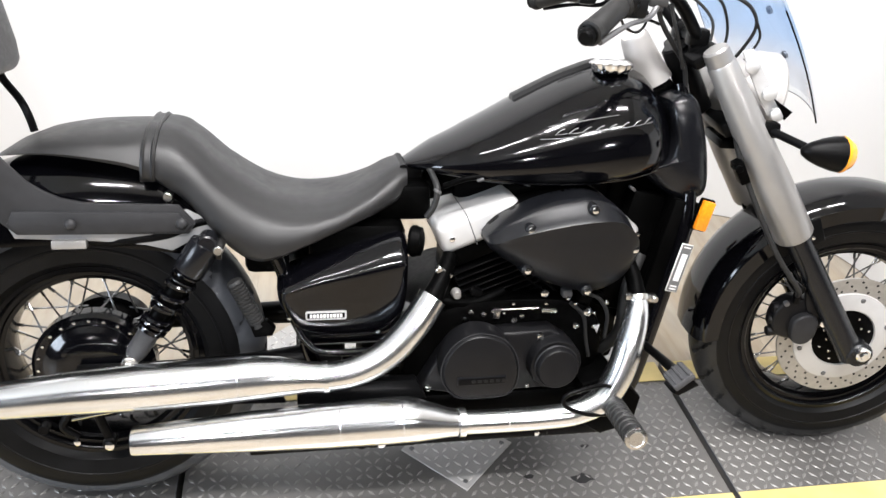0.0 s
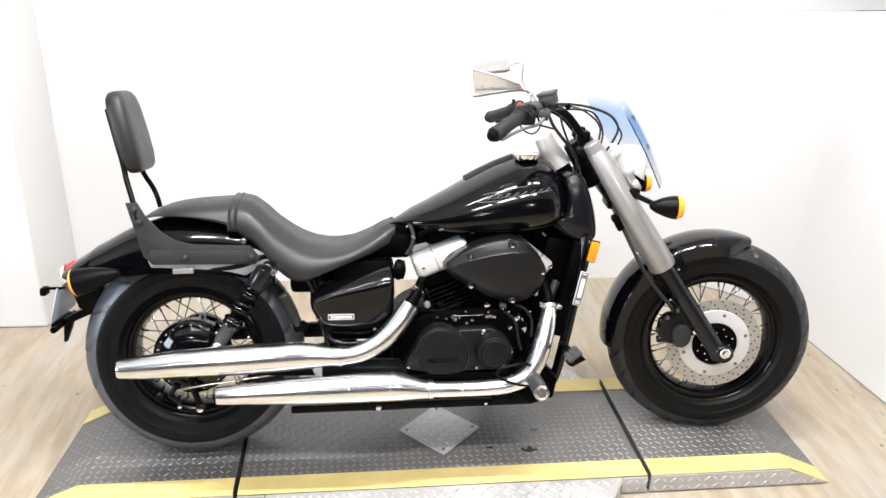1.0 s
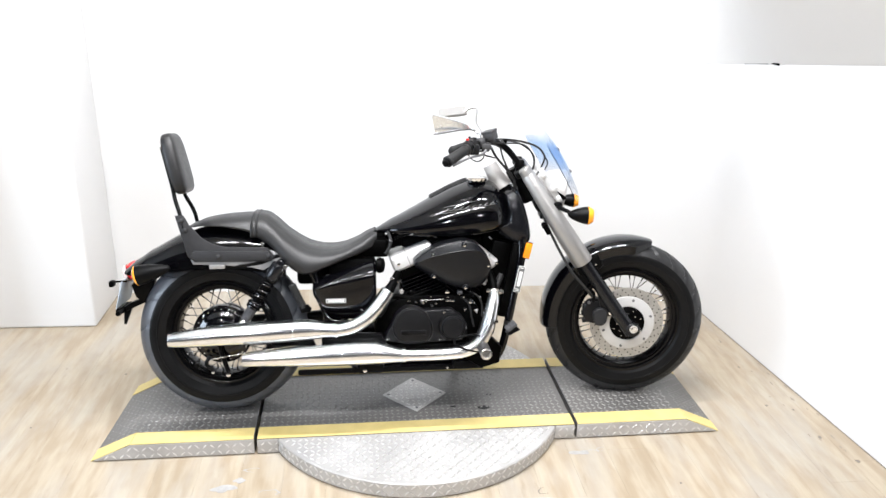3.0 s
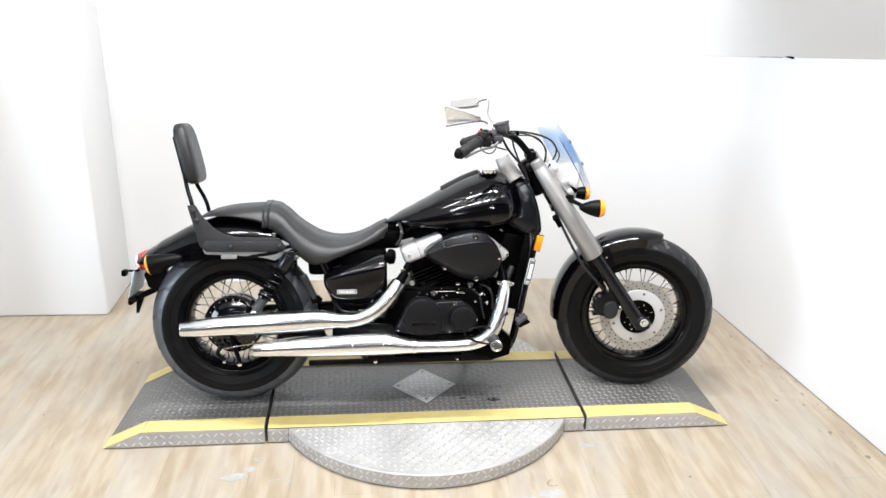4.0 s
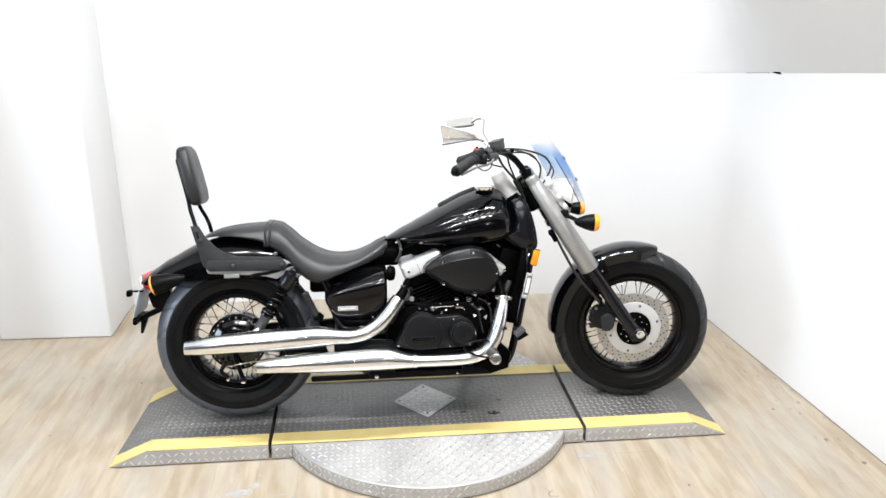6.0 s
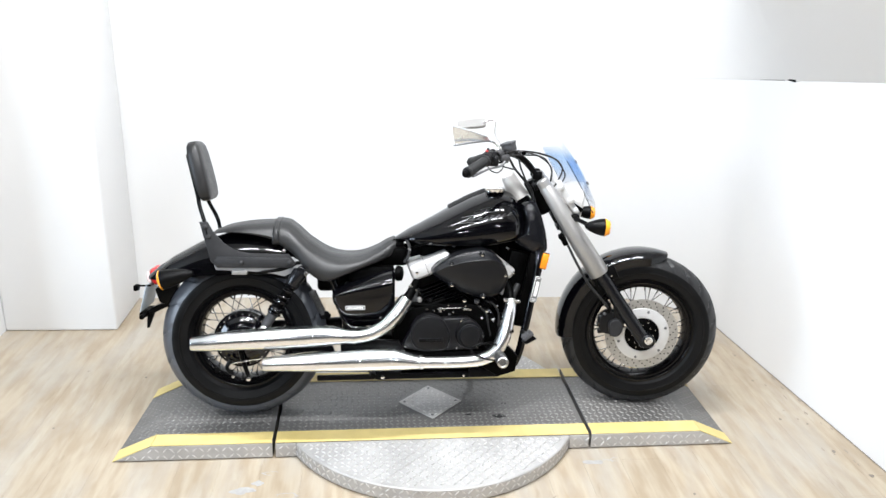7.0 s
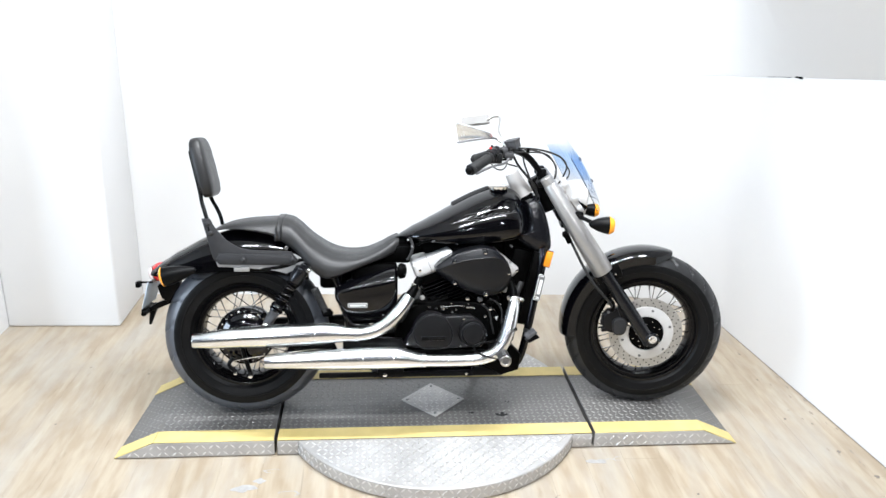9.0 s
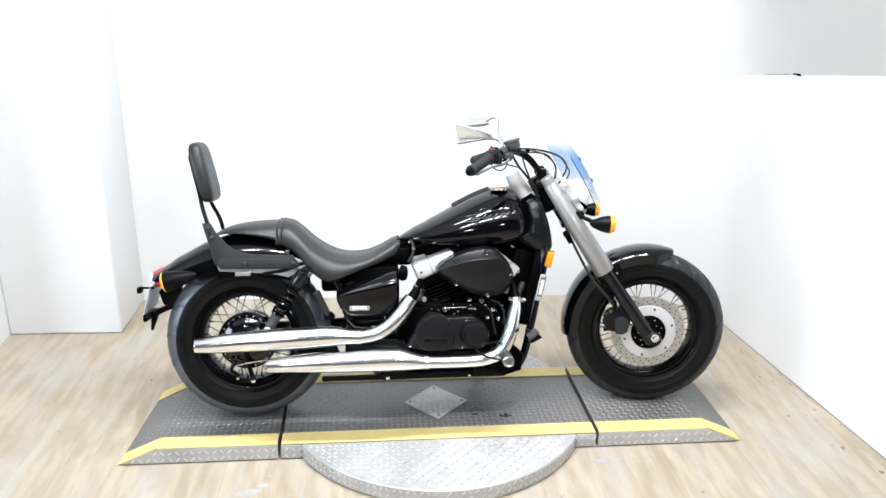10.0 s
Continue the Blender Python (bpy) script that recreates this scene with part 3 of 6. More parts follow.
    hatch = part("hatch", box((0.002, 0.004, H + 0.0005), (d * 1.414, d * 1.414, 0.004), 0.001, pose(0, 0, 0, 0, 0, 45), 1), SILVER, root, "silver tread-plate hatch set on its corner")
    v, f = bars(tread(-0.13, 0.13, -0.13, 0.13, H + 0.0025, 0.0225, lambda x, y: abs(x) + abs(y) < 0.118), EAST, NORTH, UP, 0.0215, 0.0062, 0.0022)
    stuff_mesh("hatch_tread", v, f, SILVERNUB, hatch)
    for x, y in ((-0.105, 0.004), (0.109, 0.004), (0.002, 0.11), (0.002, -0.103)):
        part("screw", rod((x, y, H + 0.002), (x, y, H + 0.0045), 0.006, seg=12), GREY, hatch)


def ramp_section(side):
    s = side
    root = tagged(new("ramp"), "wedge-ended steel tread ramp with yellow edge stripes", "ramp", "ramps of the turntable")
    root.matrix_world = PLATFORM
    a, b, c = SPLIT + 0.006, FLAT, TIP
    part("deck", slab([(s * a, 0), (s * c, 0), (s * b, H - 0.002), (s * a, H - 0.002)], DEPTH0 + 0.012, DEPTH1 - 0.004), DECK, root, "worn black deck plate")
    part("edge_strip", box((s * (a + 0.001), 0, H - 0.003), (0.0025, DEPTH1 - DEPTH0 - 0.01, 0.010), 0.0008), GREY, root, "bare metal edge strip")
    slope = Vector((s * (c - b), 0, -H)).normalized()
    out = Vector((s * H, 0, c - b)).normalized()
    fall = math.degrees(math.atan2(H, c - b))
    run = math.hypot(c - b, H)
    for y0, y1 in ((DEPTH0, DEPTH0 + STRIPE), (DEPTH1 - STRIPE, DEPTH1)):
        first = strip(min(s * a, s * b), max(s * a, s * b), y0, y1, H, YELLOW, root, "stripe", "scuffed yellow safety stripe")
        mid = Vector((s * (b + c) / 2, (y0 + y1) / 2, H / 2)) + out * 0.0012
        part("stripe", box(mid, (run, y1 - y0, 0.003), 0.001, pose(0, 0, 0, 0, s * fall, 0), 1), YELLOW, root, "scuffed yellow safety stripe")
    v, f = bars(tread(min(s * a, s * b), max(s * a, s * b), DEPTH0 + STRIPE, DEPTH1 - STRIPE, H - 0.002, 0.0225), EAST, NORTH, UP, 0.0220, 0.0080, 0.0017)
    for i in range(6):
        for j in range(16):
            p = Vector((s * b, DEPTH0 + STRIPE + 0.013 + j * 0.0228, H - 0.002)) + slope * (0.016 + i * 0.0245) + out * 0.0012
            q, g = bars([(p, 1 if (i + j) % 2 else -1)], slope, NORTH, out, 0.0220, 0.0080, 0.0017)
            f += [tuple(k + len(v) for k in face) for face in g]
            v += q
    stuff_mesh("tread", v, f, NUB, root)
    part("skirt", slab([(s * a, 0.006), (s * (c - 0.014), 0.006), (s * b, H - 0.003), (s * a, H - 0.003)], DEPTH0 - 0.004, DEPTH0 + 0.003), SILVER, root, "aluminium tread skirt")
    places = []
    for i in range(22):
        for j, z in ((0, 0.017), (1, 0.045)):
            x = a + 0.016 + i * 0.027
            if x < b + (c - b) * (1 - z / H) - 0.02:
                places.append(((s * x, DEPTH0 - 0.004, z), 1 if (i + j) % 2 else -1))
    v, f = bars(places, EAST, UP, -NORTH, 0.026, 0.0065)
    stuff_mesh("skirt_tread", v, f, SILVERNUB, root)


centre_section()
ramp_section(-1)
ramp_section(1)


def skew_end(root, amount):
    """The wedge end of one ramp is cut a little askew."""
    for o in root.children:
        for v in o.data.vertices:
            reach = max(0.0, (abs(v.co.x) - SPLIT) / (TIP - SPLIT))
            v.co.x += amount * reach * (v.co.y - DEPTH0) / (DEPTH1 - DEPTH0)


skew_end(bpy.data.objects["ramp"], 0.042)


# ---- the motorcycle ----
BIKE = pose(0.059, -0.325, H + 0.002, -12.0, 0, 1.2)
STEER = Matrix.Translation((0.335, 0, 0.913)) @ Matrix.Rotation(radians(-9.5), 4, Vector((-0.538, 0, 0.843))) @ Matrix.Translation((-0.335, 0, -0.913))
bike = tagged(new("motorcycle"), "black cruiser motorcycle with chrome twin exhausts leaning on its side stand", "motorcycle")
bike.matrix_world = BIKE
BOLT = mesh_of(lathe([(0, 0), (0.007, 0), (0.0075, 0.001), (0.0065, 0.005), (0.004, 0.006), (0, 0.006)], (0, 0, 0), (0, -1, 0), 14), "bolt", CHROME)
DARKBOLT = mesh_of(lathe([(0, 0), (0.0095, 0), (0.010, 0.002), (0.008, 0.006), (0.004, 0.008), (0, 0.008)], (0, 0, 0), (0, -1, 0), 14), "bolt", BRACKET)


def bolt(x, y, z, parent, size=1.0, mesh=None):
    return repeat("bolt", mesh or BOLT, parent, Matrix.Translation((x, y, z)) @ Matrix.Scale(size, 4))


def tyre_section(r0, r1, width):
    """Half sections of a tyre: the side wall up to its shoulder edge, and the rounded tread from edge to edge."""
    edge_w, edge_r = width * 0.475, r0 + (r1 - r0) * 0.60
    side = [(width * 0.30, r0 - 0.004), (width * 0.40, r0 + 0.006), (width * 0.440, r0 + (r1 - r0) * 0.11), (width * 0.449, r0 + (r1 - r0) * 0.118), (width * 0.453, r0 + (r1 - r0) * 0.14), (width * 0.462, r0 + (r1 - r0) * 0.20), (width * 0.484, r0 + (r1 - r0) * 0.30),
            (width * 0.490, r0 + (r1 - r0) * 0.34), (width * 0.500, r0 + (r1 - r0) * 0.35), (width * 0.501, r0 + (r1 - r0) * 0.375), (width * 0.492, r0 + (r1 - r0) * 0.385), (width * 0.494, r0 + (r1 - r0) * 0.47), (width * 0.487, r0 + (r1 - r0) * 0.545), (edge_w, edge_r)]
    crown = []
    for k in range(29):
        u = k / 14 - 1
        crown.append((u * edge_w, edge_r + (r1 - edge_r) * (1 - abs(u) ** 2.3) ** 0.75))
    return side, crown


def tread_mesh(r0, r1, width, seg, grooves):
    """The tread band with slanting grooves cut in from both shoulders."""
    crown = tyre_section(r0, r1, width)[1]
    bm = bmesh.new()
    rings = []
    step = seg / grooves
    for i in range(seg):
        t = 6.28319 * i / seg
        ring = []
        for k, (w, r) in enumerate(crown):
            u = abs(k - 14) / 14
            cut = 0.0
            if 0.2 < u:
                lead = (i + u * u * 8 * (1 if k < 14 else -1) + (0 if k < 14 else step / 2)) % step
                if lead < 1.3:
                    cut = 0.010
            ring.append(bm.verts.new(((r - cut) * math.cos(t), w * (1 - cut * 3), (r - cut) * math.sin(t))))
        rings.append(ring)
    for i in range(seg):
        p, q = rings[i], rings[(i + 1) % seg]
        for k in range(len(crown) - 1):
            bm.faces.new((p[k], p[k + 1], q[k + 1], q[k]))
    return bm


def wall_mesh(r0, r1, width):
    side = tyre_section(r0, r1, width)[0]
    inner = [(edge[1], edge[0]) for edge in side]
    tip = [(inner[-1][0] + 0.0006, inner[-1][1] - 0.0006)]
    ring = [(r, -w) for r, w in inner + tip]
    return join(lathe(ring, (0, 0, 0), (0, 1, 0), 120), lathe([(r, -w) for r, w in ring], (0, 0, 0), (0, 1, 0), 120))


def wheel(name, centre, r_rim, r_tyre, width, hub_r, hub_w, at, label, grooves, tread_mat):
    cx, cz = centre
    place = Matrix.Translation((cx, 0, cz))
    w = width * 0.36
    rim = part(name, lathe([(r_rim - 0.020, -w + 0.012), (r_rim - 0.003, -w + 0.004), (r_rim + 0.003, -w), (r_rim + 0.003, -w - 0.004), (r_rim - 0.005, -w - 0.0045), (r_rim - 0.009, -w - 0.001),
                            (r_rim - 0.0105, -w + 0.006), (r_rim - 0.018, -w + 0.0065), (r_rim - 0.0205, -w + 0.013), (r_rim - 0.028, -w + 0.016), (r_rim - 0.034, -0.012), (r_rim - 0.034, 0.012), (r_rim - 0.026, w - 0.014),
                            (r_rim - 0.016, w - 0.004), (r_rim - 0.006, w + 0.004), (r_rim + 0.003, w + 0.004), (r_rim - 0.003, w - 0.004), (r_rim - 0.02, w - 0.012), (r_rim - 0.024, 0)],
                           (0, 0, 0), (0, 1, 0), 96, True), RIM, bike, label, at @ place)
    part("tyre", wall_mesh(r_rim, r_tyre, width), RUBBER, rim, "black rubber tyre")
    part("tread", tread_mesh(r_rim, r_tyre, width, 240, grooves), tread_mat, rim, "grooved tread")
    part("hub", lathe([(0.0, -hub_w), (hub_r * 0.55, -hub_w), (hub_r * 0.62, -hub_w + 0.006), (hub_r * 0.7, -hub_w + 0.012), (hub_r * 0.4, -hub_w * 0.3), (hub_r * 0.4, hub_w * 0.3),
                       (hub_r * 0.7, hub_w - 0.012), (hub_r * 0.6, hub_w), (0, hub_w)], (0, 0, 0), (0, 1, 0), 40), IRON, rim)
    wire = mesh_of(rod((0, 0, 0), (0, 0, 1), 1.0, seg=6, bevel=0.05), "spoke", SPOKE)
    nipple = mesh_of(rod((0, 0, 0), (0, 0, 1), 1.0, seg=8, bevel=0.05), "nipple", STEEL)
    for i in range(40):
        side = -1 if i % 2 else 1
        t = 6.28319 * (i + 0.5) / 40
        lead = (1 if (i // 2) % 2 else -1) * 0.62
        a = Vector((hub_r * 0.66 * math.cos(t + lead), side * (hub_w - 0.012), hub_r * 0.66 * math.sin(t + lead)))
        b = Vector(((r_rim - 0.033) * math.cos(t), side * 0.010, (r_rim - 0.033) * math.sin(t)))
        m = aim(a, b)
        repeat("spoke", wire, rim, m @ Matrix.Diagonal((0.0019, 0.0019, (b - a).length, 1)))
        repeat("nipple", nipple, rim, aim(b, a) @ Matrix.Diagonal((0.0032, 0.0032, 0.016, 1)))
    return rim


FRONT, REAR = (0.812, 0.313), (-0.797, 0.312)
FORK_WAY = Vector((0.238, 0, -0.373)).normalized()


def front_end():
    rim = wheel("front_wheel", FRONT, 0.216, 0.322, 0.125, 0.072, 0.058, STEER, "black wire-spoked front wheel", 24, FRONT_TREAD)
    # brake disc with its silver carrier and black hub cover
    part("brake_disc", lathe([(0.109, -0.070), (0.147, -0.070), (0.148, -0.0725), (0.147, -0.075), (0.109, -0.075), (0.108, -0.0725)], (0, 0, 0), (0, 1, 0), 96, True), DISC, rim, "drilled steel brake rotor")
    dot = mesh_of(rod((0, 0, 0), (0, -0.0008, 0), 0.0029, seg=10, bevel=0.0002), "hole", GAP)
    for i in range(72):
        t = 6.28319 * i / 72
        r = (0.117, 0.128, 0.139)[i % 3]
        repeat("hole", dot, rim, Matrix.Translation((r * math.cos(t), -0.0749, r * math.sin(t))))
    part("disc_carrier", lathe([(0.070, -0.066), (0.112, -0.066), (0.113, -0.070), (0.110, -0.079), (0.085, -0.084), (0.072, -0.084), (0.070, -0.08)], (0, 0, 0), (0, 1, 0), 72, True), ALLOY, rim, "silver disc carrier")
    part("hub_cover", lathe([(0, -0.092), (0.03, -0.092), (0.06, -0.086), (0.0715, -0.080), (0.0715, -0.06), (0, -0.06)], (0, 0, 0), (0, 1, 0), 48), IRON, rim, "black hub cover")
    for i in range(6):
        t = 6.28319 * (i + 0.3) / 6
        part("rivet", rod((0.098 * math.cos(t), -0.078, 0.098 * math.sin(t)), (0.098 * math.cos(t), -0.0845, 0.098 * math.sin(t)), 0.0055, seg=12), GREY, rim)
    for i in range(16):
        t = 6.28319 * i / 16
        r = 0.056 if i % 2 else 0.042
        bolt(r * math.cos(t), -0.0862 if i % 2 else -0.089, r * math.sin(t), rim, 0.42)
    # fork legs
    for s in (-1, 1):
        y = s * 0.112
        top, knee, foot = Vector((0.374, y, 0.946)), Vector((0.619, y, 0.574)), Vector((0.822, y, 0.288))
        leg = part("fork_leg", join(rod(knee - FORK_WAY * 0.05, foot + FORK_WAY * 0.006, 0.0262, 0.0275, 28), rod(foot + Vector((0.003, 0.03, 0.014)), foot + Vector((0.003, -0.03, 0.014)), 0.029, seg=28)), NECK, bike, "semi-gloss black fork slider", STEER)
        part("fork_cover", lathe([(0, 0), (0.021, 0), (0.0245, 0.004), (0.0255, 0.03), (0.0248, 0.0305), (0.0272, 0.034), (0.038, 0.30), (0.040, (knee - top).length - 0.006), (0.037, (knee - top).length), (0, (knee - top).length - 0.01)], top, knee, 36), FORK, leg, "grey painted fork shroud")
        if s < 0:
            part("axle_nut", join(rod(foot + Vector((0.002, -0.028, 0.022)), foot + Vector((0.002, -0.042, 0.022)), 0.0165, seg=28), rod(foot + Vector((0.002, -0.04, 0.022)), foot + Vector((0.002, -0.047, 0.022)), 0.010, seg=6)), CHROME, leg, "chrome axle bolt")
            bolt(foot.x + 0.028, foot.y - 0.02, foot.z + 0.008, leg, 1.1)
        else:
            part("axle_nut", rod(foot + Vector((0.006, 0.028, 0.012)), foot + Vector((0.006, 0.042, 0.012)), 0.0165, seg=28), CHROME, leg)
    part("axle", rod((FRONT[0], -0.1, FRONT[1]), (FRONT[0], 0.1, FRONT[1]), 0.011), STEEL, bike, "", STEER)
    part("triple_clamp", join(box((0.372, 0, 0.925), (0.06, 0.20, 0.026), 0.008, pose(0, 0, 0, 0, -32, 0)), box((0.452, 0, 0.80), (0.06, 0.21, 0.034), 0.008, pose(0, 0, 0, 0, -32, 0)),
                              rod((0.335, 0, 0.93), (0.41, 0, 0.80), 0.028)), SATIN, bike, "black fork clamps", STEER)
    # caliper
    cal_body = slab(smooth_loop([(0.636, 0.392), (0.662, 0.414), (0.712, 0.412), (0.733, 0.378), (0.727, 0.334), (0.692, 0.314), (0.646, 0.324), (0.630, 0.356)], 3), -0.058, -0.098, 0.008, 3)
    lobes = [rod((0.668, -0.083, 0.392 - 0.029 * k), (0.625 + 0.004 * abs(k - 1), -0.083, 0.386 - 0.030 * k), 0.0135, 0.0115, 18) for k in range(3)]
    bridge = slab(smooth_loop([(0.684, 0.452), (0.709, 0.449), (0.752, 0.372), (0.744, 0.352), (0.722, 0.352), (0.694, 0.400)], 3), -0.092, -0.104, 0.004)
    cal = part("brake_caliper", join(cal_body, *lobes, bridge), PANEL, bike, "black cast brake caliper", STEER)
    part("piston_housing", slab(smooth_loop([(0.672, 0.372), (0.700, 0.386), (0.724, 0.372), (0.724, 0.332), (0.706, 0.312), (0.680, 0.316), (0.670, 0.340)], 4), -0.090, -0.116, 0.006, 3), BRACKET, cal, "worn dark grey piston housing")
    part("pad_pin", rod((0.652, -0.10, 0.404), (0.652, -0.09, 0.404), 0.006, seg=12), GREY, cal)
    part("hose_banjo", join(rod((0.662, -0.120, 0.448), (0.662, -0.085, 0.448), 0.010, seg=14), box((0.668, -0.10, 0.428), (0.014, 0.016, 0.04), 0.004)), SATIN, cal)
    for x, z in ((0.697, 0.438), (0.738, 0.366)):
        bolt(x, -0.108, z, cal, 1.35)
    part("brake_hose", tube([(0.42, -0.07, 0.90), (0.43, -0.09, 0.86), (0.44, -0.105, 0.83), (0.452, -0.115, 0.77), (0.487, -0.132, 0.69), (0.56, -0.16, 0.56), (0.635, -0.15, 0.47), (0.66, -0.115, 0.435)], 0.0055, 10), GRIP, bike, "black brake hose", STEER)
    part("hose_guide", join(box((0.466, -0.13, 0.715), (0.02, 0.03, 0.05), 0.004, pose(0, 0, 0, 0, -30, 0)), rod((0.455, -0.15, 0.725), (0.455, -0.12, 0.725), 0.008)), IRON, bike, "", STEER)
    # fender: an arched shell round the tyre
    shell = [(0.284, -0.076), (0.316, -0.081), (0.332, -0.068), (0.341, -0.042), (0.344, 0), (0.341, 0.042), (0.332, 0.068), (0.316, 0.081), (0.284, 0.076),
             (0.314, 0.077), (0.328, 0.064), (0.337, 0.04), (0.340, 0), (0.337, -0.04), (0.328, -0.064), (0.314, -0.077)]
    bm = bmesh.new()
    rings = []
    for i in range(41):
        f = i / 40
        t = radians(74 + 110 * f)
        flare = 1.0 + 0.012 * math.sin(f * 3.1416)
        pinch = min(1.0, 0.55 + 3.5 * f) if f < 0.13 else 1.0
        rings.append([bm.verts.new((FRONT[0] + r * flare * math.cos(t), y * pinch, FRONT[1] + (0.344 + (r - 0.344) * pinch) * flare * math.sin(t))) for r, y in shell])
    for p, q in zip(rings, rings[1:]):
        for k in range(16):
            bm.faces.new((p[k], p[(k + 1) % 16], q[(k + 1) % 16], q[k]))
    bm.faces.new(rings[0])
    bm.faces.new(rings[-1])
    fender = part("front_fender", bm, BLACK, bike, "gloss black front fender", STEER)
    for s in (-1, 1):
        part("fender_stay", box((0.645, s * 0.088, 0.56), (0.10, 0.008, 0.06), 0.003, pose(0, 0, 0, 0, -25, 0)), SATIN, fender)
        bolt(0.67, -0.094 if s < 0 else 0.088, 0.563, fender, 0.7)


def bullet(name, a, b, r, lens, parent, at, label, cap=0.024):
    """A bullet turn signal: a tapered body and a domed lens at its wide end b."""
    n = (Vector(b) - Vector(a)).length
    ob = part(name, lathe([(0, 0), (r * 0.25, 0.004), (r * 0.5, n * 0.22), (r * 0.78, n * 0.52), (r * 0.96, n * 0.82), (r, n), (r * 0.9, n), (0, n)], a, b, 28), SATIN, parent, label, at)
    part("lens", lathe([(r * 0.97, n - 0.004), (r * 1.02, n + 0.001), (r * 0.99, n + 0.2 * cap), (r * 0.75, n + 0.75 * cap), (0, n + cap)], a, b, 28), lens, ob, "amber lens")
    return ob


def cockpit():
    # handlebar with its grips; the far side sits a little lower
    def bar_side(s):
        drop = Vector((0.016, 0, -0.036)) if s > 0 else Vector((0, 0, 0))
        way = [(0.362, 0.040, 0.953), (0.353, 0.055, 0.964), (0.310, 0.071, 1.016), (0.258, 0.110, 1.047), (0.204, 0.179, 1.050), (0.154, 0.239, 1.032), (0.083, 0.333, 0.996)]
        return [Vector((x, s * y, z)) + drop * min(1.0, k / 4) for k, (x, y, z) in enumerate(way)]

    hbar = part("handlebar", tube(bar_side(1)[::-1] + [Vector((0.363, 0, 0.951))] + bar_side(-1), 0.0118, 16), SATIN, bike, "black pull-back handlebar", STEER)
    for s in (-1, 1):
        way = bar_side(s)
        a, b = way[5], way[6]
        d = (b - a).normalized()
        n = (b - a).length
        part("riser", join(rod((0.365, s * 0.045, 0.905), (0.363, s * 0.045, 0.952), 0.016), box((0.362, s * 0.045, 0.955), (0.040, 0.034, 0.034), 0.007), rod((0.352, s * 0.045, 0.97), (0.352, s * 0.045, 0.976), 0.005, seg=10)), SATIN, hbar, "black bar clamp")
        profile = [(0, 0), (0.020, 0), (0.022, 0.003), (0.022, 0.009), (0.0182, 0.012), (0.0188, n * 0.4), (0.0196, n - 0.026), (0.0182, n - 0.022), (0.0182, n - 0.016), (0.0206, n - 0.013), (0.0206, n - 0.002), (0.017, n), (0, n)]
        part("grip", lathe(profile, a, b, 28), GRIP, hbar, "smooth worn rubber grip")
        part("bar_end", lathe([(0.0165, 0), (0.0165, 0.003), (0.0145, 0.004), (0.014, 0.012), (0.010, 0.016), (0, 0.016)], b, b + d, 20), SATIN, hbar, "dark bar end weight")
        c = a - d * 0.024
        part("switch_housing", join(lathe([(0, 0), (0.020, 0), (0.0245, 0.004), (0.0245, 0.018), (0.0235, 0.019), (0.0235, 0.021), (0.0245, 0.022), (0.0245, 0.042), (0.02, 0.047), (0, 0.047)], a, c, 24),
                                     box(c + Vector((0.012, 0, -0.010)), (0.042, 0.036, 0.040), 0.009), box(c + Vector((-0.004, 0, 0.017)), (0.030, 0.026, 0.014), 0.004)), PANEL, hbar, "black switch housing")
        part("button", box(c + Vector((-0.012, s * 0.004, 0.027)), (0.011, 0.010, 0.007), 0.002), RED if s < 0 else IRON, hbar, "red kill switch" if s < 0 else "")
        part("start_button", rod(c + Vector((0.010, s * 0.016, 0.0)), c + Vector((0.006, s * 0.030, 0.002)), 0.007), SATIN, hbar)
        perch = way[4] + Vector((0.006, 0, -0.004))
        part("lever_perch", join(rod(way[4] - d * 0.012, way[4] + d * 0.014, 0.018, seg=20), box(perch + Vector((0.018, s * 0.006, -0.010)), (0.034, 0.032, 0.022), 0.005), rod(perch + Vector((0.022, s * 0.012, -0.028)), perch + Vector((0.022, s * 0.012, 0.006)), 0.007)), SLATE, hbar, "dull cast lever perch")
        part("lever", tube([perch + Vector((0.022, s * 0.010, -0.012)), perch + Vector((0.000, s * 0.034, -0.036)), a + Vector((0.008, s * 0.022, -0.030)), b + Vector((0.022, -s * 0.012, -0.013))], [0.0055, 0.0050, 0.0042, 0.0055], 10), GREY if s < 0 else SATIN, hbar, "dull alloy hand lever")
        # chrome wedge-shaped mirror on a bent stem
        if s < 0:
            low, high, tip = Vector((0.036, -0.172, 1.087)), Vector((0.032, -0.203, 1.150)), Vector((0.160, -0.190, 1.098))
            stem_way = [(0.206, -0.165, 1.052), (0.200, -0.160, 1.075), (0.184, -0.151, 1.092), (0.160, -0.176, 1.100), (0.142, -0.184, 1.106)]
        else:
            low, high, tip = Vector((0.040, 0.318, 1.110)), Vector((0.056, 0.350, 1.142)), Vector((0.158, 0.318, 1.122))
            stem_way = [(0.226, 0.190, 1.016), (0.222, 0.22, 1.05), (0.200, 0.27, 1.09), (0.204, 0.318, 1.142), (0.178, 0.322, 1.146), (0.150, 0.322, 1.132)]
        u = (tip - low).normalized()
        side = (high - low) - u * (high - low).dot(u)
        rise = side.length
        v = side.normalized()
        back = u.cross(v) * (1 if s < 0 else -1)
        if back.y < 0:
            back = -back
        n = (tip - low).length
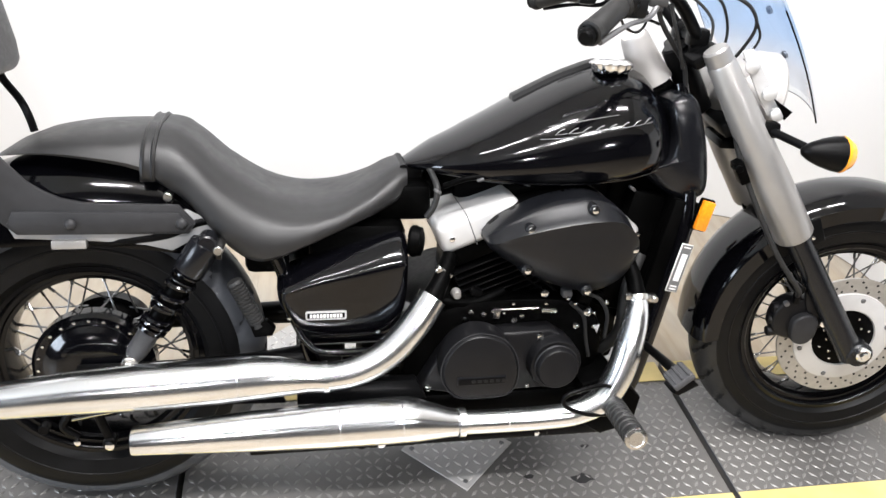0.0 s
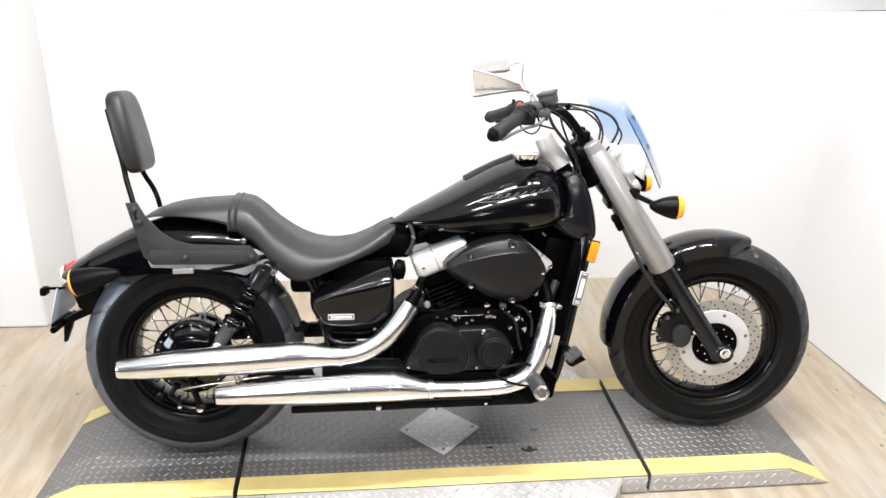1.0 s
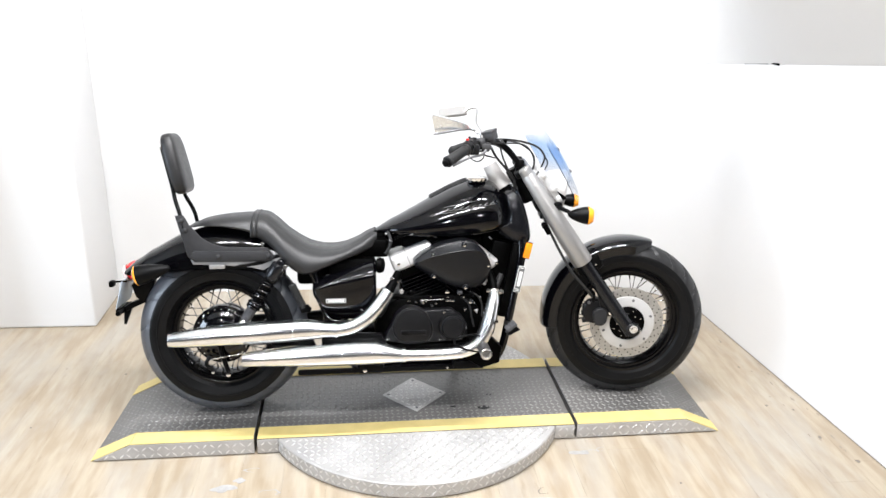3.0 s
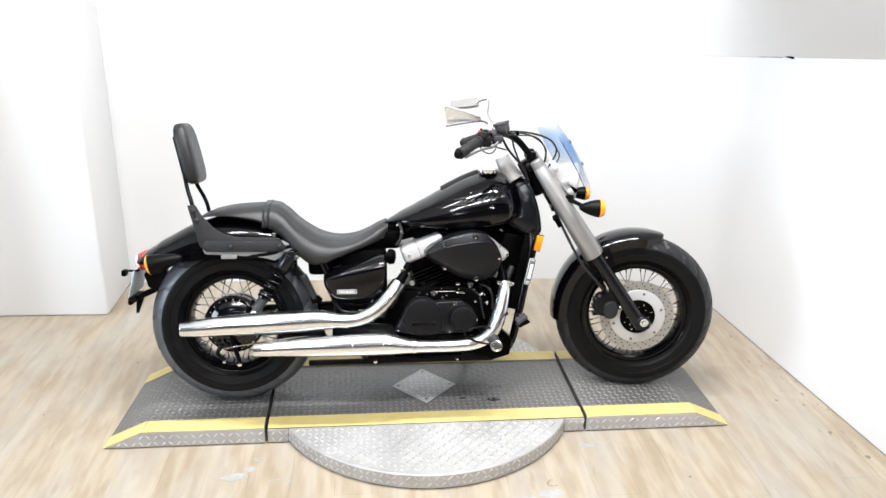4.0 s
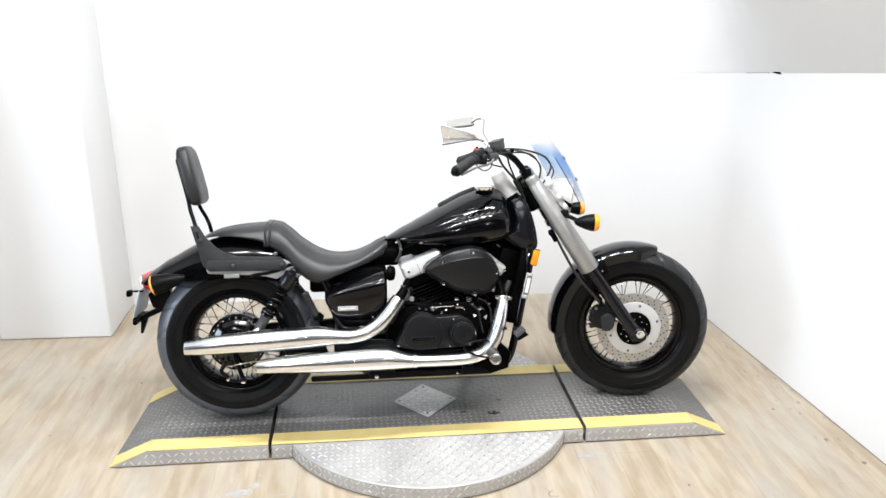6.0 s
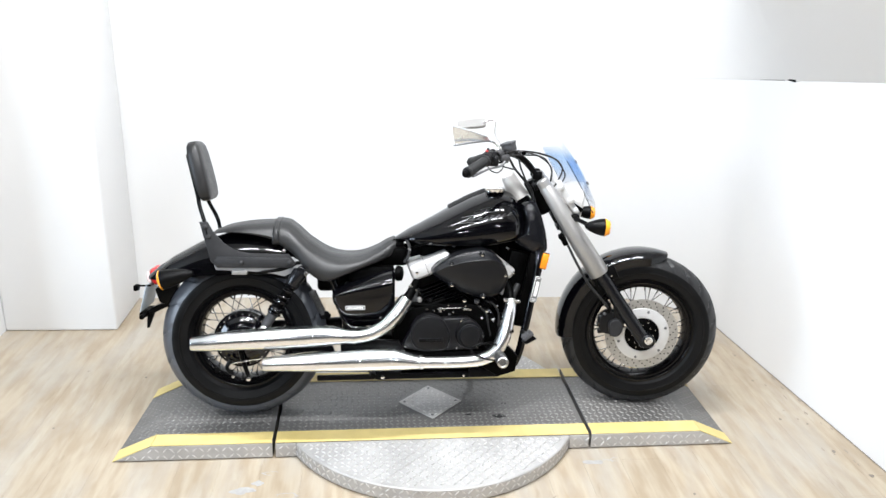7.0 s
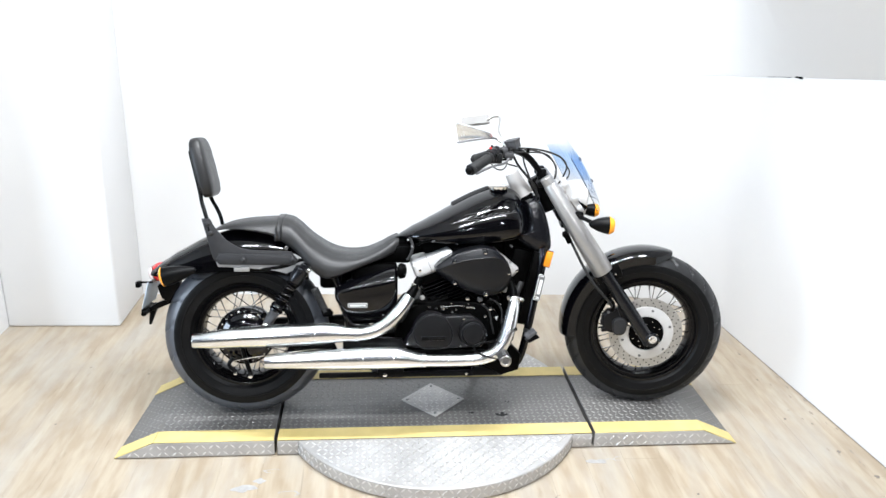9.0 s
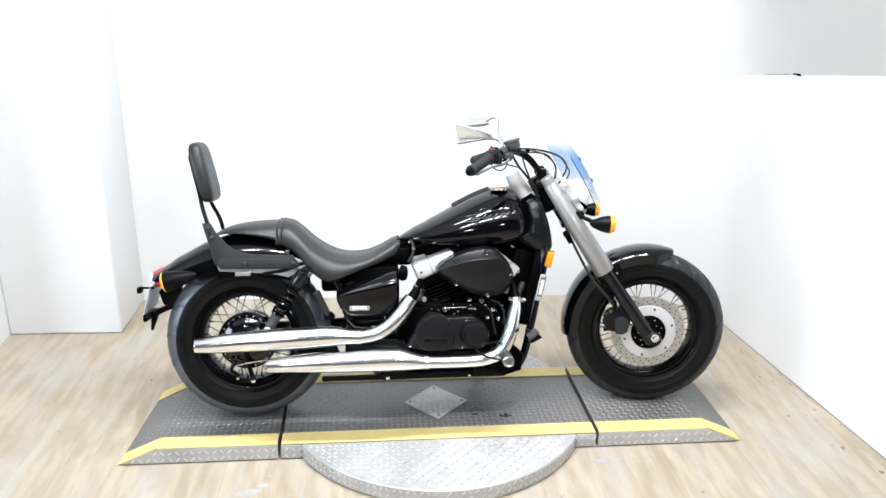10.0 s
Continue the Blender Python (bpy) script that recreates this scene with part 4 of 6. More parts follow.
        corners = [(0.0, 0.03), (0.0, 0.90), (0.04, 1.0), (0.10, 0.985), (0.55, 0.66), (0.97, 0.30), (1.0, 0.18), (0.98, 0.05), (0.55, -0.05), (0.06, -0.02)] if s < 0 else [(0.0, 0.1), (0.02, 0.8), (0.10, 0.95), (0.85, 1.05), (1.0, 0.98), (1.02, 0.25), (0.95, 0.0), (0.10, 0.0)]
        loop = [(p * n, q * rise) for p, q in smooth_loop(corners, 3)]
        cu, cv = n * 0.38, rise * 0.42

        def ring(depth, k):
            return [low + u * (cu + (p - cu) * k) + v * (cv + (q - cv) * k) + back * depth for p, q in loop]
        mirror = part("mirror", tube(stem_way, 0.0052, 12), CHROME, bike, "chrome rear-view mirror on a bent stem", STEER)
        # The far mirror's reflection is painted: grey fork paint on shell and glass.
        part("mirror_shell", skin([ring(0.0006, 1.02), ring(0.006, 1.02), ring(0.016, 0.86), ring(0.022, 0.5), ring(0.023, 0.15)]), MIRROR if s < 0 else FORK, mirror, "bright mirror shell")
        part("mirror_glass", skin([ring(-0.0012, 0.985), ring(0.001, 0.985)]), MIRROR if s < 0 else FORK, mirror, "mirror glass")
        if s < 0:
            part("mirror_blade", tube([(0.168, -0.176, 1.100), (0.130, -0.190, 1.098), (0.085, -0.194, 1.091), (0.040, -0.190, 1.082), (0.030, -0.188, 1.080)], [0.0040, 0.0046, 0.0044, 0.0036, 0.0015], 10), GREY, mirror, "dark lower blade of the mirror")
            part("mirror_rim", tube([ring(-0.001, 1.02)[k] for k in range(4, 16)], 0.0011, 6, 2), GREY, mirror, "thin dark upper rim")
        part("mirror_nut", rod(Vector(stem_way[0]) - Vector((0, 0, 0.008)), Vector(stem_way[0]) + Vector((0, 0, 0.008)), 0.009, seg=6), STEEL, mirror)
    tank_bm = join(box((0, 0, 0), (0.046, 0.040, 0.030), 0.005), box((0, 0, 0.018), (0.050, 0.044, 0.010), 0.003), box((0, 0, -0.018), (0.030, 0.026, 0.014), 0.004))
    tank_bm.transform(Matrix.Translation((0.243, -0.138, 1.070)) @ pose(0, 0, 0, 10, -12, -32))
    part("fluid_reservoir", tank_bm, SLATE, hbar, "black brake fluid reservoir")
    for x, y in ((0.236, -0.152), (0.252, -0.126)):
        part("lid_screw", rod((x, y, 1.090), (x, y, 1.0945), 0.003, seg=8), STEEL, hbar)
    part("brake_switch", join(box((0.212, -0.150, 1.028), (0.024, 0.018, 0.014), 0.003), tube([(0.214, -0.150, 1.022), (0.224, -0.146, 1.000), (0.244, -0.130, 0.992), (0.262, -0.112, 0.985)], 0.0028, 8)), IRON, hbar)
    cables = (([(0.178, -0.190, 1.026), (0.193, -0.175, 1.045), (0.227, -0.160, 1.054), (0.283, -0.140, 1.059), (0.355, -0.120, 1.051), (0.416, -0.100, 1.031), (0.446, -0.090, 1.007), (0.456, -0.080, 0.978), (0.442, -0.070, 0.938), (0.42, -0.06, 0.90)], 0.0046),
              ([(0.165, -0.200, 1.022), (0.180, -0.185, 1.031), (0.215, -0.165, 1.043), (0.300, -0.130, 1.043), (0.372, -0.080, 1.033), (0.407, -0.050, 1.000), (0.421, -0.040, 0.956), (0.41, -0.04, 0.91)], 0.0040),
              ([(0.300, -0.132, 1.058), (0.355, -0.120, 1.049), (0.424, -0.100, 1.025), (0.455, -0.090, 0.989), (0.468, -0.080, 0.960), (0.452, -0.07, 0.92)], 0.0036),
              ([(0.236, -0.135, 1.040), (0.248, -0.124, 1.024), (0.268, -0.104, 0.988), (0.304, -0.083, 0.945), (0.336, -0.071, 0.906), (0.35, -0.065, 0.86)], 0.0066),
              ([(0.285, -0.092, 1.020), (0.292, -0.100, 0.992), (0.303, -0.100, 0.965), (0.318, -0.09, 0.932), (0.332, -0.08, 0.90)], 0.0050),
              ([(0.160, -0.214, 1.008), (0.172, -0.212, 0.992), (0.196, -0.200, 0.982), (0.216, -0.176, 0.992), (0.222, -0.160, 1.012)], 0.0034),
              ([(0.218, 0.19, 1.0), (0.29, 0.12, 1.025), (0.37, 0.09, 1.02), (0.43, 0.07, 0.97), (0.42, 0.05, 0.90)], 0.0045))
    for way, r in cables:
        part("cable", tube(way, r * 0.72, 10), GRIP, bike, "black control cable", STEER)
    part("cable_tie", rod((0.297, -0.136, 1.052), (0.303, -0.132, 1.052), 0.0095, seg=12), IRON, bike, "", STEER)
    # headlight: pale shell colour stands in for white walls mirrored in chrome
    lamp = part("headlight", lathe([(0.0885 * math.sin(k * 0.13), -0.088 * math.cos(k * 0.13)) for k in range(13)] + [(0.0895, 0.012), (0.091, 0.022), (0.087, 0.028), (0.082, 0.022), (0, 0.022)], (0.515, 0, 0.838), (0.59, 0, 0.826), 40), POD, bike, "headlight shell painted pale for the walls it reflects", STEER)
    part("lens", lathe([(0.082, 0.021), (0.06, 0.034), (0.03, 0.04), (0, 0.042)], (0.515, 0, 0.838), (0.59, 0, 0.826), 40), SCREEN, lamp, "clear headlight lens")
    part("headlight_bracket", join(box((0.475, 0, 0.745), (0.05, 0.10, 0.02), 0.004), rod((0.49, 0, 0.745), (0.505, 0, 0.765), 0.015)), SATIN, bike, "", STEER)
    # windscreen: a curved sheet, bowed forward, with rounded upper corners
    loops = []
    for off in (0.0, 0.0035):
        rows = []
        for i in range(17):
            v = i / 16
            half = (0.172 + 0.012 * math.sin(v * 3.14)) * (1 - 0.36 * max(0, (v - 0.86) / 0.14) ** 2.2)
            rows.append([(0.588 - 0.140 * v + 0.012 * math.sin(v * 3.14) - 1.45 * (u * half) ** 2 - 0.14 * u * half + off, u * half, 0.850 + 0.246 * v - 0.70 * (u * half) ** 2) for u in [k / 9 - 1 for k in range(19)]])
        loops.append(rows)

    def sheet(lo, hi, grow=0.0):
        bm = bmesh.new()
        grids = [[[bm.verts.new((x + grow * (1 if g else -1), y, z)) for x, y, z in row] for row in rows[lo:hi + 1]] for g, rows in enumerate(loops)]
        n, m = hi - lo, 18
        for g in (0, 1):
            for i in range(n):
                for k in range(m):
                    bm.faces.new((grids[g][i][k], grids[g][i][k + 1], grids[g][i + 1][k + 1], grids[g][i + 1][k]))
        border = [(0, k) for k in range(m)] + [(i, m) for i in range(n)] + [(n, m - k) for k in range(m)] + [(n - i, 0) for i in range(n)]
        for (i, k), (j, l) in zip(border, border[1:] + border[:1]):
            bm.faces.new((grids[0][i][k], grids[0][j][l], grids[1][j][l], grids[1][i][k]))
        return bm

    screen = part("windscreen", sheet(0, 16), SCREEN, bike, "clear windscreen with a blue tinted band", STEER)
    screen.visible_shadow = False
    film = part("tint_band", sheet(1, 14, 0.0012), TINT, screen, "blue tint")
    film.visible_shadow = False
    part("edge_trim", tube([loops[0][i][0] for i in range(14)], 0.0015, 6, 1), IRON, screen, "thin dark edge trim")
    part("edge_trim", tube([loops[0][0][k] for k in range(19)] + [loops[0][i][18] for i in range(1, 12)], 0.0009, 6, 1), GREY, screen, "thin grey edge trim")
    for x, z in ((0.572, 0.918), (0.520, 1.004)):
        part("edge_knob", lathe([(0, -0.004), (0.007, -0.003), (0.009, 0.0), (0.008, 0.004), (0.0, 0.006)], (x, 0.02, z), (x + 0.87, 0.02, z + 0.49), 16), GREY, screen, "small grey screen screw")
    for s in (-1, 1):
        # Brackets and knobs take pale paint in place of chrome mirroring the white bay.
        part("screen_bracket", slab([(0.425, 0.944), (0.446, 0.950), (0.472, 0.912), (0.505, 0.868), (0.532, 0.828), (0.522, 0.812), (0.498, 0.826), (0.462, 0.880)], s * 0.112, s * 0.118, 0.002), ALLOY, screen, "screen bracket painted pale for the walls it reflects")
        for x, z, y in ((0.447, 0.919, 0.119), (0.490, 0.870, 0.122), (0.514, 0.832, 0.122)):
            part("screen_knob", lathe([(0, 0), (0.0125, 0), (0.0135, 0.002), (0.0135, 0.008), (0.010, 0.011), (0, 0.012)], (x, s * y, z), (x, s * (y + 1), z), 20), ALLOY, screen, "screw knob in the same painted reflection tone")
        part("screen_wedge", slab([(0.500, 0.862), (0.540, 0.838), (0.528, 0.822)], s * 0.124, s * 0.134, 0.002), IRON, screen, "black bracket wedge")
        low, ahead, r = (0.016, 0.008, 0.029) if s > 0 else (0.0, 0.0, 0.034)
        bullet("turn_signal", (0.535 + ahead, s * 0.205, 0.785 - low), (0.612 + ahead, s * 0.205, 0.781 - low), r, ORANGE, bike, STEER, "black bullet front turn signal")
        part("signal_stalk", join(rod((0.55, s * 0.19, 0.788), (0.505, s * 0.12, 0.80), 0.008), box((0.503, s * 0.12, 0.80), (0.045, 0.03, 0.03), 0.006)), SATIN, bike, "", STEER)


TANK_W = [(-0.205, 0.030), (-0.15, 0.083), (-0.08, 0.118), (0.02, 0.150), (0.12, 0.168), (0.20, 0.170), (0.26, 0.152), (0.30, 0.112), (0.318, 0.060)]
TANK_T = [(-0.205, 0.700), (-0.15, 0.735), (-0.08, 0.772), (0.02, 0.826), (0.12, 0.873), (0.20, 0.893), (0.26, 0.878), (0.30, 0.835), (0.318, 0.790)]
TANK_B = [(-0.205, 0.690), (-0.15, 0.684), (-0.08, 0.676), (0.02, 0.672), (0.12, 0.674), (0.20, 0.682), (0.26, 0.692), (0.30, 0.708), (0.318, 0.735)]
TANK_S = [(0, 0), (0.16, 0.008), (0.34, 0.045), (0.54, 0.125), (0.72, 0.235), (0.87, 0.375), (0.965, 0.53), (1.0, 0.67), (0.99, 0.80), (0.93, 0.91), (0.82, 0.97), (0.6, 1.0), (0.25, 1.0), (0, 1.0)]


def tank_side(x, z):
    """How far out the right side of the tank is at x and z."""
    w, t, b = curve_at(TANK_W, x), curve_at(TANK_T, x), curve_at(TANK_B, x)
    drop = min(1, max(0, (z - t) / (b - t)))
    for (s0, d0), (s1, d1) in zip(TANK_S, TANK_S[1:]):
        if d0 <= drop <= d1 and d1 > d0:
            return -w * (s0 + (s1 - s0) * (drop - d0) / (d1 - d0))
    return -w


def on_tank(pts, r=0.0012, lift=0.0012):
    return tube([(x, tank_side(x, z) - lift, z + lift * 0.4) for x, z in pts], r, 6, 5)


def tank():
    xs = steps_between(-0.205, 0.318, 56)
    t = part("fuel_tank", body(xs, TANK_W, TANK_T, TANK_B, TANK_S), BLACK, bike, "gloss black teardrop fuel tank")
    # chrome script badge kept as plain strokes
    strokes = [on_tank([(0.030, 0.7665), (0.060, 0.770), (0.092, 0.775)], 0.0010), on_tank([(0.046, 0.788), (0.085, 0.797), (0.130, 0.807), (0.172, 0.815)], 0.0009)]
    for k in range(8):
        x, z, h = 0.056 + k * 0.0235, 0.776 + k * 0.0033, 0.0105
        strokes.append(on_tank([(x, z), (x + 0.010, z + h * 0.75), (x + 0.017, z + h)], 0.0011))
        strokes.append(on_tank([(x + 0.004, z + 0.001), (x + 0.013, z + 0.002), (x + 0.021, z + 0.004)], 0.0009))
    part("badge", join(*strokes), GREY, t, "silver badge of slanting bars")
    # raised strip along the ridge
    ridge = [(x, curve_at(TANK_T, x) + 0.004) for x in steps_between(0.005, 0.17, 10)]
    bm = skin([[(x, y, z + h) for y, h in ((-0.013, -0.008), (-0.012, 0.004), (-0.007, 0.007), (0.007, 0.007), (0.012, 0.004), (0.013, -0.008))] for x, z in ridge])
    part("tank_strip", bm, LEATHER, t, "black strip along the tank ridge")
    cap = (0.186, -0.050, 0.893)
    loops = []
    for h, r in ((-0.012, 0.034), (-0.004, 0.037), (0.005, 0.038), (0.011, 0.031), (0.013, 0.014)):
        loops.append([(cap[0] + (r + (0.004 if k % 4 < 2 and -0.01 <= h < 0.006 else 0)) * math.cos(6.28319 * k / 56), cap[1] + (r + (0.004 if k % 4 < 2 and -0.01 <= h < 0.006 else 0)) * math.sin(6.28319 * k / 56), cap[2] + h) for k in range(56)])
    cap_bm = skin(loops)
    part("fuel_cap", cap_bm, CHROME, t, "knurled chrome fuel cap")
    pod = part("speedometer", lathe([(0.043, -0.012), (0.039, 0.006), (0.033, 0.045), (0.028, 0.084), (0.0265, 0.090), (0.024, 0.092), (0.0225, 0.0895), (0, 0.0895)], (0.290, 0.0, 0.868), (0.242, 0.0, 0.955), 40), POD, bike, "pale grey speedometer pod")
    part("dial", lathe([(0.022, 0.0900), (0, 0.0910)], (0.290, 0.0, 0.868), (0.242, 0.0, 0.955), 32), PAPER, pod, "pale speedometer dial")
    part("tank_seam", join(*[on_tank([(x, curve_at(TANK_B, x) + 0.012) for x in steps_between(-0.15, 0.27, 8)], 0.003, 0.0)]), BLACK, t, "lower seam")
    part("tank_mount", join(box((-0.195, 0, 0.675), (0.05, 0.06, 0.03), 0.006), rod((-0.21, -0.05, 0.69), (-0.21, 0.05, 0.69), 0.009)), SATIN, bike, "")


SEAT_W = [(-0.652, 0.1315), (-0.60, 0.141), (-0.54, 0.162), (-0.47, 0.176), (-0.40, 0.168), (-0.33, 0.142), (-0.27, 0.112), (-0.225, 0.088), (-0.205, 0.070)]
SEAT_T = [(-0.652, 0.773), (-0.63, 0.773), (-0.6, 0.758), (-0.54, 0.704), (-0.47, 0.658), (-0.4, 0.638), (-0.33, 0.644), (-0.27, 0.670), (-0.225, 0.696), (-0.205, 0.698)]
SEAT_B = [(-0.652, 0.690), (-0.60, 0.652), (-0.545, 0.590), (-0.50, 0.556), (-0.46, 0.553), (-0.40, 0.574), (-0.33, 0.598), (-0.27, 0.616), (-0.225, 0.636), (-0.205, 0.66)]
SEAT_S = [(0, 0.03), (0.25, 0.012), (0.42, 0.022), (0.54, 0.055), (0.61, 0.094), (0.66, 0.132), (0.71, 0.164), (0.78, 0.212), (0.845, 0.272), (0.90, 0.345), (0.945, 0.43), (0.98, 0.58), (1.0, 0.76), (0.985, 0.92), (0.93, 1.0), (0.5, 1.0), (0, 1.0)]
PAD_W = [(-0.925, 0.045), (-0.90, 0.078), (-0.85, 0.104), (-0.78, 0.122), (-0.70, 0.130), (-0.645, 0.131)]
PAD_T = [(-0.925, 0.715), (-0.9, 0.731), (-0.85, 0.751), (-0.78, 0.764), (-0.7, 0.770), (-0.645, 0.772)]
PAD_B = [(-0.925, 0.714), (-0.90, 0.722), (-0.85, 0.729), (-0.78, 0.727), (-0.70, 0.714), (-0.645, 0.694)]
PAD_S = [(0, 0.0), (0.35, 0.03), (0.62, 0.13), (0.82, 0.33), (0.94, 0.58), (1.0, 0.84), (0.98, 0.96), (0.9, 1.0), (0.4, 1.0), (0, 1.0)]
FEND_W = [(-1.150, 0.052), (-1.12, 0.085), (-1.06, 0.104), (-0.95, 0.112), (-0.80, 0.114), (-0.65, 0.114), (-0.55, 0.108)]
FEND_T = [(-1.150, 0.566), (-1.12, 0.592), (-1.06, 0.632), (-0.95, 0.690), (-0.80, 0.730), (-0.65, 0.722), (-0.55, 0.68)]
FEND_B = [(-1.150, 0.548), (-1.12, 0.548), (-1.06, 0.556), (-0.95, 0.566), (-0.80, 0.572), (-0.65, 0.556), (-0.55, 0.535)]
FEND_S = [(0, 0), (0.3, 0.03), (0.58, 0.12), (0.80, 0.28), (0.94, 0.50), (1.0, 0.76), (1.0, 1.0), (0.96, 1.0), (0.95, 0.78), (0.88, 0.52), (0.74, 0.32), (0.5, 0.17), (0.2, 0.09), (0, 0.08)]


def rear_body():
    part("rear_fender", body(steps_between(-1.150, -0.55, 48), FEND_W, FEND_T, FEND_B, FEND_S), BLACK, bike, "gloss black rear fender")
    seat = part("seat", body(steps_between(-0.652, -0.205, 60), SEAT_W, SEAT_T, SEAT_B, SEAT_S), LEATHER, bike, "black vinyl rider seat")
    part("pillion_pad", body(steps_between(-0.925, -0.645, 36), PAD_W, PAD_T, PAD_B, PAD_S), LEATHER, seat, "black vinyl pillion pad")
    strap = []
    for k, lift in ((0, -0.003), (0.04, 0.003), (0.20, 0.0055), (0.32, 0.003), (0.68, 0.003), (0.80, 0.0055), (0.96, 0.003), (1, -0.003)):
        w, t, b = 0.1325 + lift, 0.773 + lift, 0.688
        ring = [(-0.670 + 0.026 * k - 0.006 * d, -w * side, t + (b - t) * d) for side, d in SEAT_S]
        strap.append(ring + [(x, -y, z) for x, y, z in reversed(ring) if y < -0.0001])
    part("seat_band", skin(strap), LEATHER, seat, "stitched band across the seat")
    # backrest
    pad = []
    for v, wide, thick in ((0.0, 0.070, 0.020), (0.02, 0.083, 0.030), (0.07, 0.094, 0.040), (0.2, 0.100, 0.046), (0.5, 0.102, 0.047), (0.8, 0.097, 0.045), (0.92, 0.086, 0.040), (0.98, 0.068, 0.030), (1.0, 0.05, 0.018)):
        cx, cz = -0.922 - 0.050 * v, 0.848 + 0.222 * v
        tilt = Vector((0.985, 0, 0.17))
        ring = []
        for k in range(28):
            a = 6.28319 * k / 28
            c, s = math.cos(a), math.sin(a)
            ring.append(tuple(Vector((cx, 0, cz)) + tilt * (thick * 0.62 * math.copysign(abs(c) ** 0.4, c)) + Vector((0, wide * math.copysign(abs(s) ** 0.45, s), 0))))
        pad.append(ring)
    rest = part("backrest", skin(pad), LEATHER, bike, "padded black backrest")
    for s in (-1, 1):
        part("support_bar", tube([(-0.984, s * 0.078, 1.022), (-0.967, s * 0.082, 0.945), (-0.951, s * 0.086, 0.872), (-0.944, s * 0.092, 0.832), (-0.926, s * 0.118, 0.785), (-0.914, -0.142 if s < 0 else 0.116, 0.755), (-0.908, -0.146 if s < 0 else 0.118, 0.725)], 0.0075, 12), SATIN, rest, "black backrest bar")
    part("back_plate", box((-0.962, 0, 0.955), (0.006, 0.16, 0.15), 0.002, pose(0, 0, 0, 0, -10, 0)), SATIN, rest)
    outline = [(-0.936, 0.776), (-0.906, 0.776), (-0.888, 0.742), (-0.850, 0.697), (-0.826, 0.680), (-0.80, 0.667), (-0.765, 0.659), (-0.612, 0.653), (-0.586, 0.620), (-0.598, 0.601), (-0.874, 0.604), (-0.898, 0.626), (-0.914, 0.69)]
    for s in (-1, 1):
        y = -0.146 if s < 0 else 0.122
        shape = outline if s < 0 else [(-0.862, 0.700)] + outline[5:10] + [(-0.880, 0.602)]
        plate = part("side_bracket", slab(shape, y - s * 0.003, y + s * 0.006, 0.002), BRACKET, bike, "matte dark grey backrest bracket")
        part("bracket_rib", slab([(-0.876, 0.646), (-0.612, 0.640), (-0.592, 0.618), (-0.602, 0.606), (-0.866, 0.606), (-0.886, 0.625)], y + s * 0.004, y + s * 0.011, 0.0025), BRACKET, plate)
        part("strut_plate", slab([(-0.890, 0.612), (-0.882, 0.594), (-0.752, 0.587), (-0.672, 0.578), (-0.630, 0.567), (-0.602, 0.582), (-0.556, 0.598), (-0.566, 0.624), (-0.600, 0.642), (-0.86, 0.63)], y - s * 0.004, y - s * 0.010, 0.002), STRUT, plate, "grey painted fender strut")
        if s < 0:
            part("lug", box((-0.795, y, 0.585), (0.056, 0.016, 0.015), 0.002), FORK, plate, "grey metal lug")
        for x, z in ((-0.787, 0.623), (-0.608, 0.622), (-0.915, 0.757), (-0.903, 0.722))[:4 if s < 0 else 2]:
            bolt(x, y + s * (0.011 if z < 0.7 else 0.006) if s < 0 else y, z, plate, 1.0, DARKBOLT)
        part("grab_rail", tube([(-0.80, s * 0.125, 0.588), (-0.72, s * 0.132, 0.585), (-0.64, s * 0.134, 0.596), (-0.585, s * 0.134, 0.618), (-0.545, s * 0.132, 0.62)], 0.011, 10), SATIN, bike, "black fender strut")
        if s < 0:
            part("grommet", rod((-0.632, -0.115, 0.662), (-0.632, -0.134, 0.662), 0.0095, 0.008), STEEL, bike, "pale plastic seat plug")
            part("pivot_cap", rod((-0.546, -0.16, 0.587), (-0.546, -0.206, 0.587), 0.010, 0.008), STEEL, bike, "grey strut bolt")
    # lights and plate
    tail = part("tail_light", lathe([(0, 0.035), (0.02, 0.033), (0.034, 0.02), (0.04, 0.0), (0.038, -0.02), (0, -0.03)], (-1.122, 0, 0.552), (-1.180, 0, 0.540), 28), RED, bike, "red tail light")
    part("lens", lathe([(0.0, 0.045), (0.018, 0.043), (0.028, 0.036), (0.033, 0.026)], (-1.124, 0, 0.550), (-1.182, 0, 0.538), 28), CLEARRED, tail, "pale lens")
    for s in (-1, 1):
        bullet("rear_turn_signal", (-0.956, s * 0.172, 0.590), (-1.074, s * 0.172, 0.563), 0.037, ORANGE, bike, None, "black bullet rear turn signal", 0.013)
        part("signal_stalk", rod((-1.04, s * 0.16, 0.567), (-1.06, s * 0.06, 0.56), 0.009), SATIN, bike)
    hanger = part("plate_bracket", join(slab([(-1.095, 0.548), (-1.045, 0.552), (-1.055, 0.50), (-1.080, 0.452), (-1.092, 0.436), (-1.120, 0.452), (-1.135, 0.50)], -0.028, 0.028, 0.003),
                               slab([(-1.082, 0.456), (-1.092, 0.430), (-1.172, 0.394), (-1.176, 0.412), (-1.140, 0.432)], -0.020, 0.020, 0.003),
                               slab([(-1.142, 0.412), (-1.172, 0.404), (-1.176, 0.345), (-1.168, 0.345)], -0.010, 0.010, 0.002)), SATIN, bike, "black plate hanger")
    part("reflector_block", join(box((-1.180, 0, 0.405), (0.016, 0.13, 0.028), 0.004), rod((-1.173, -0.09, 0.405), (-1.173, 0.09, 0.405), 0.009)), IRON, hanger, "black lower block")
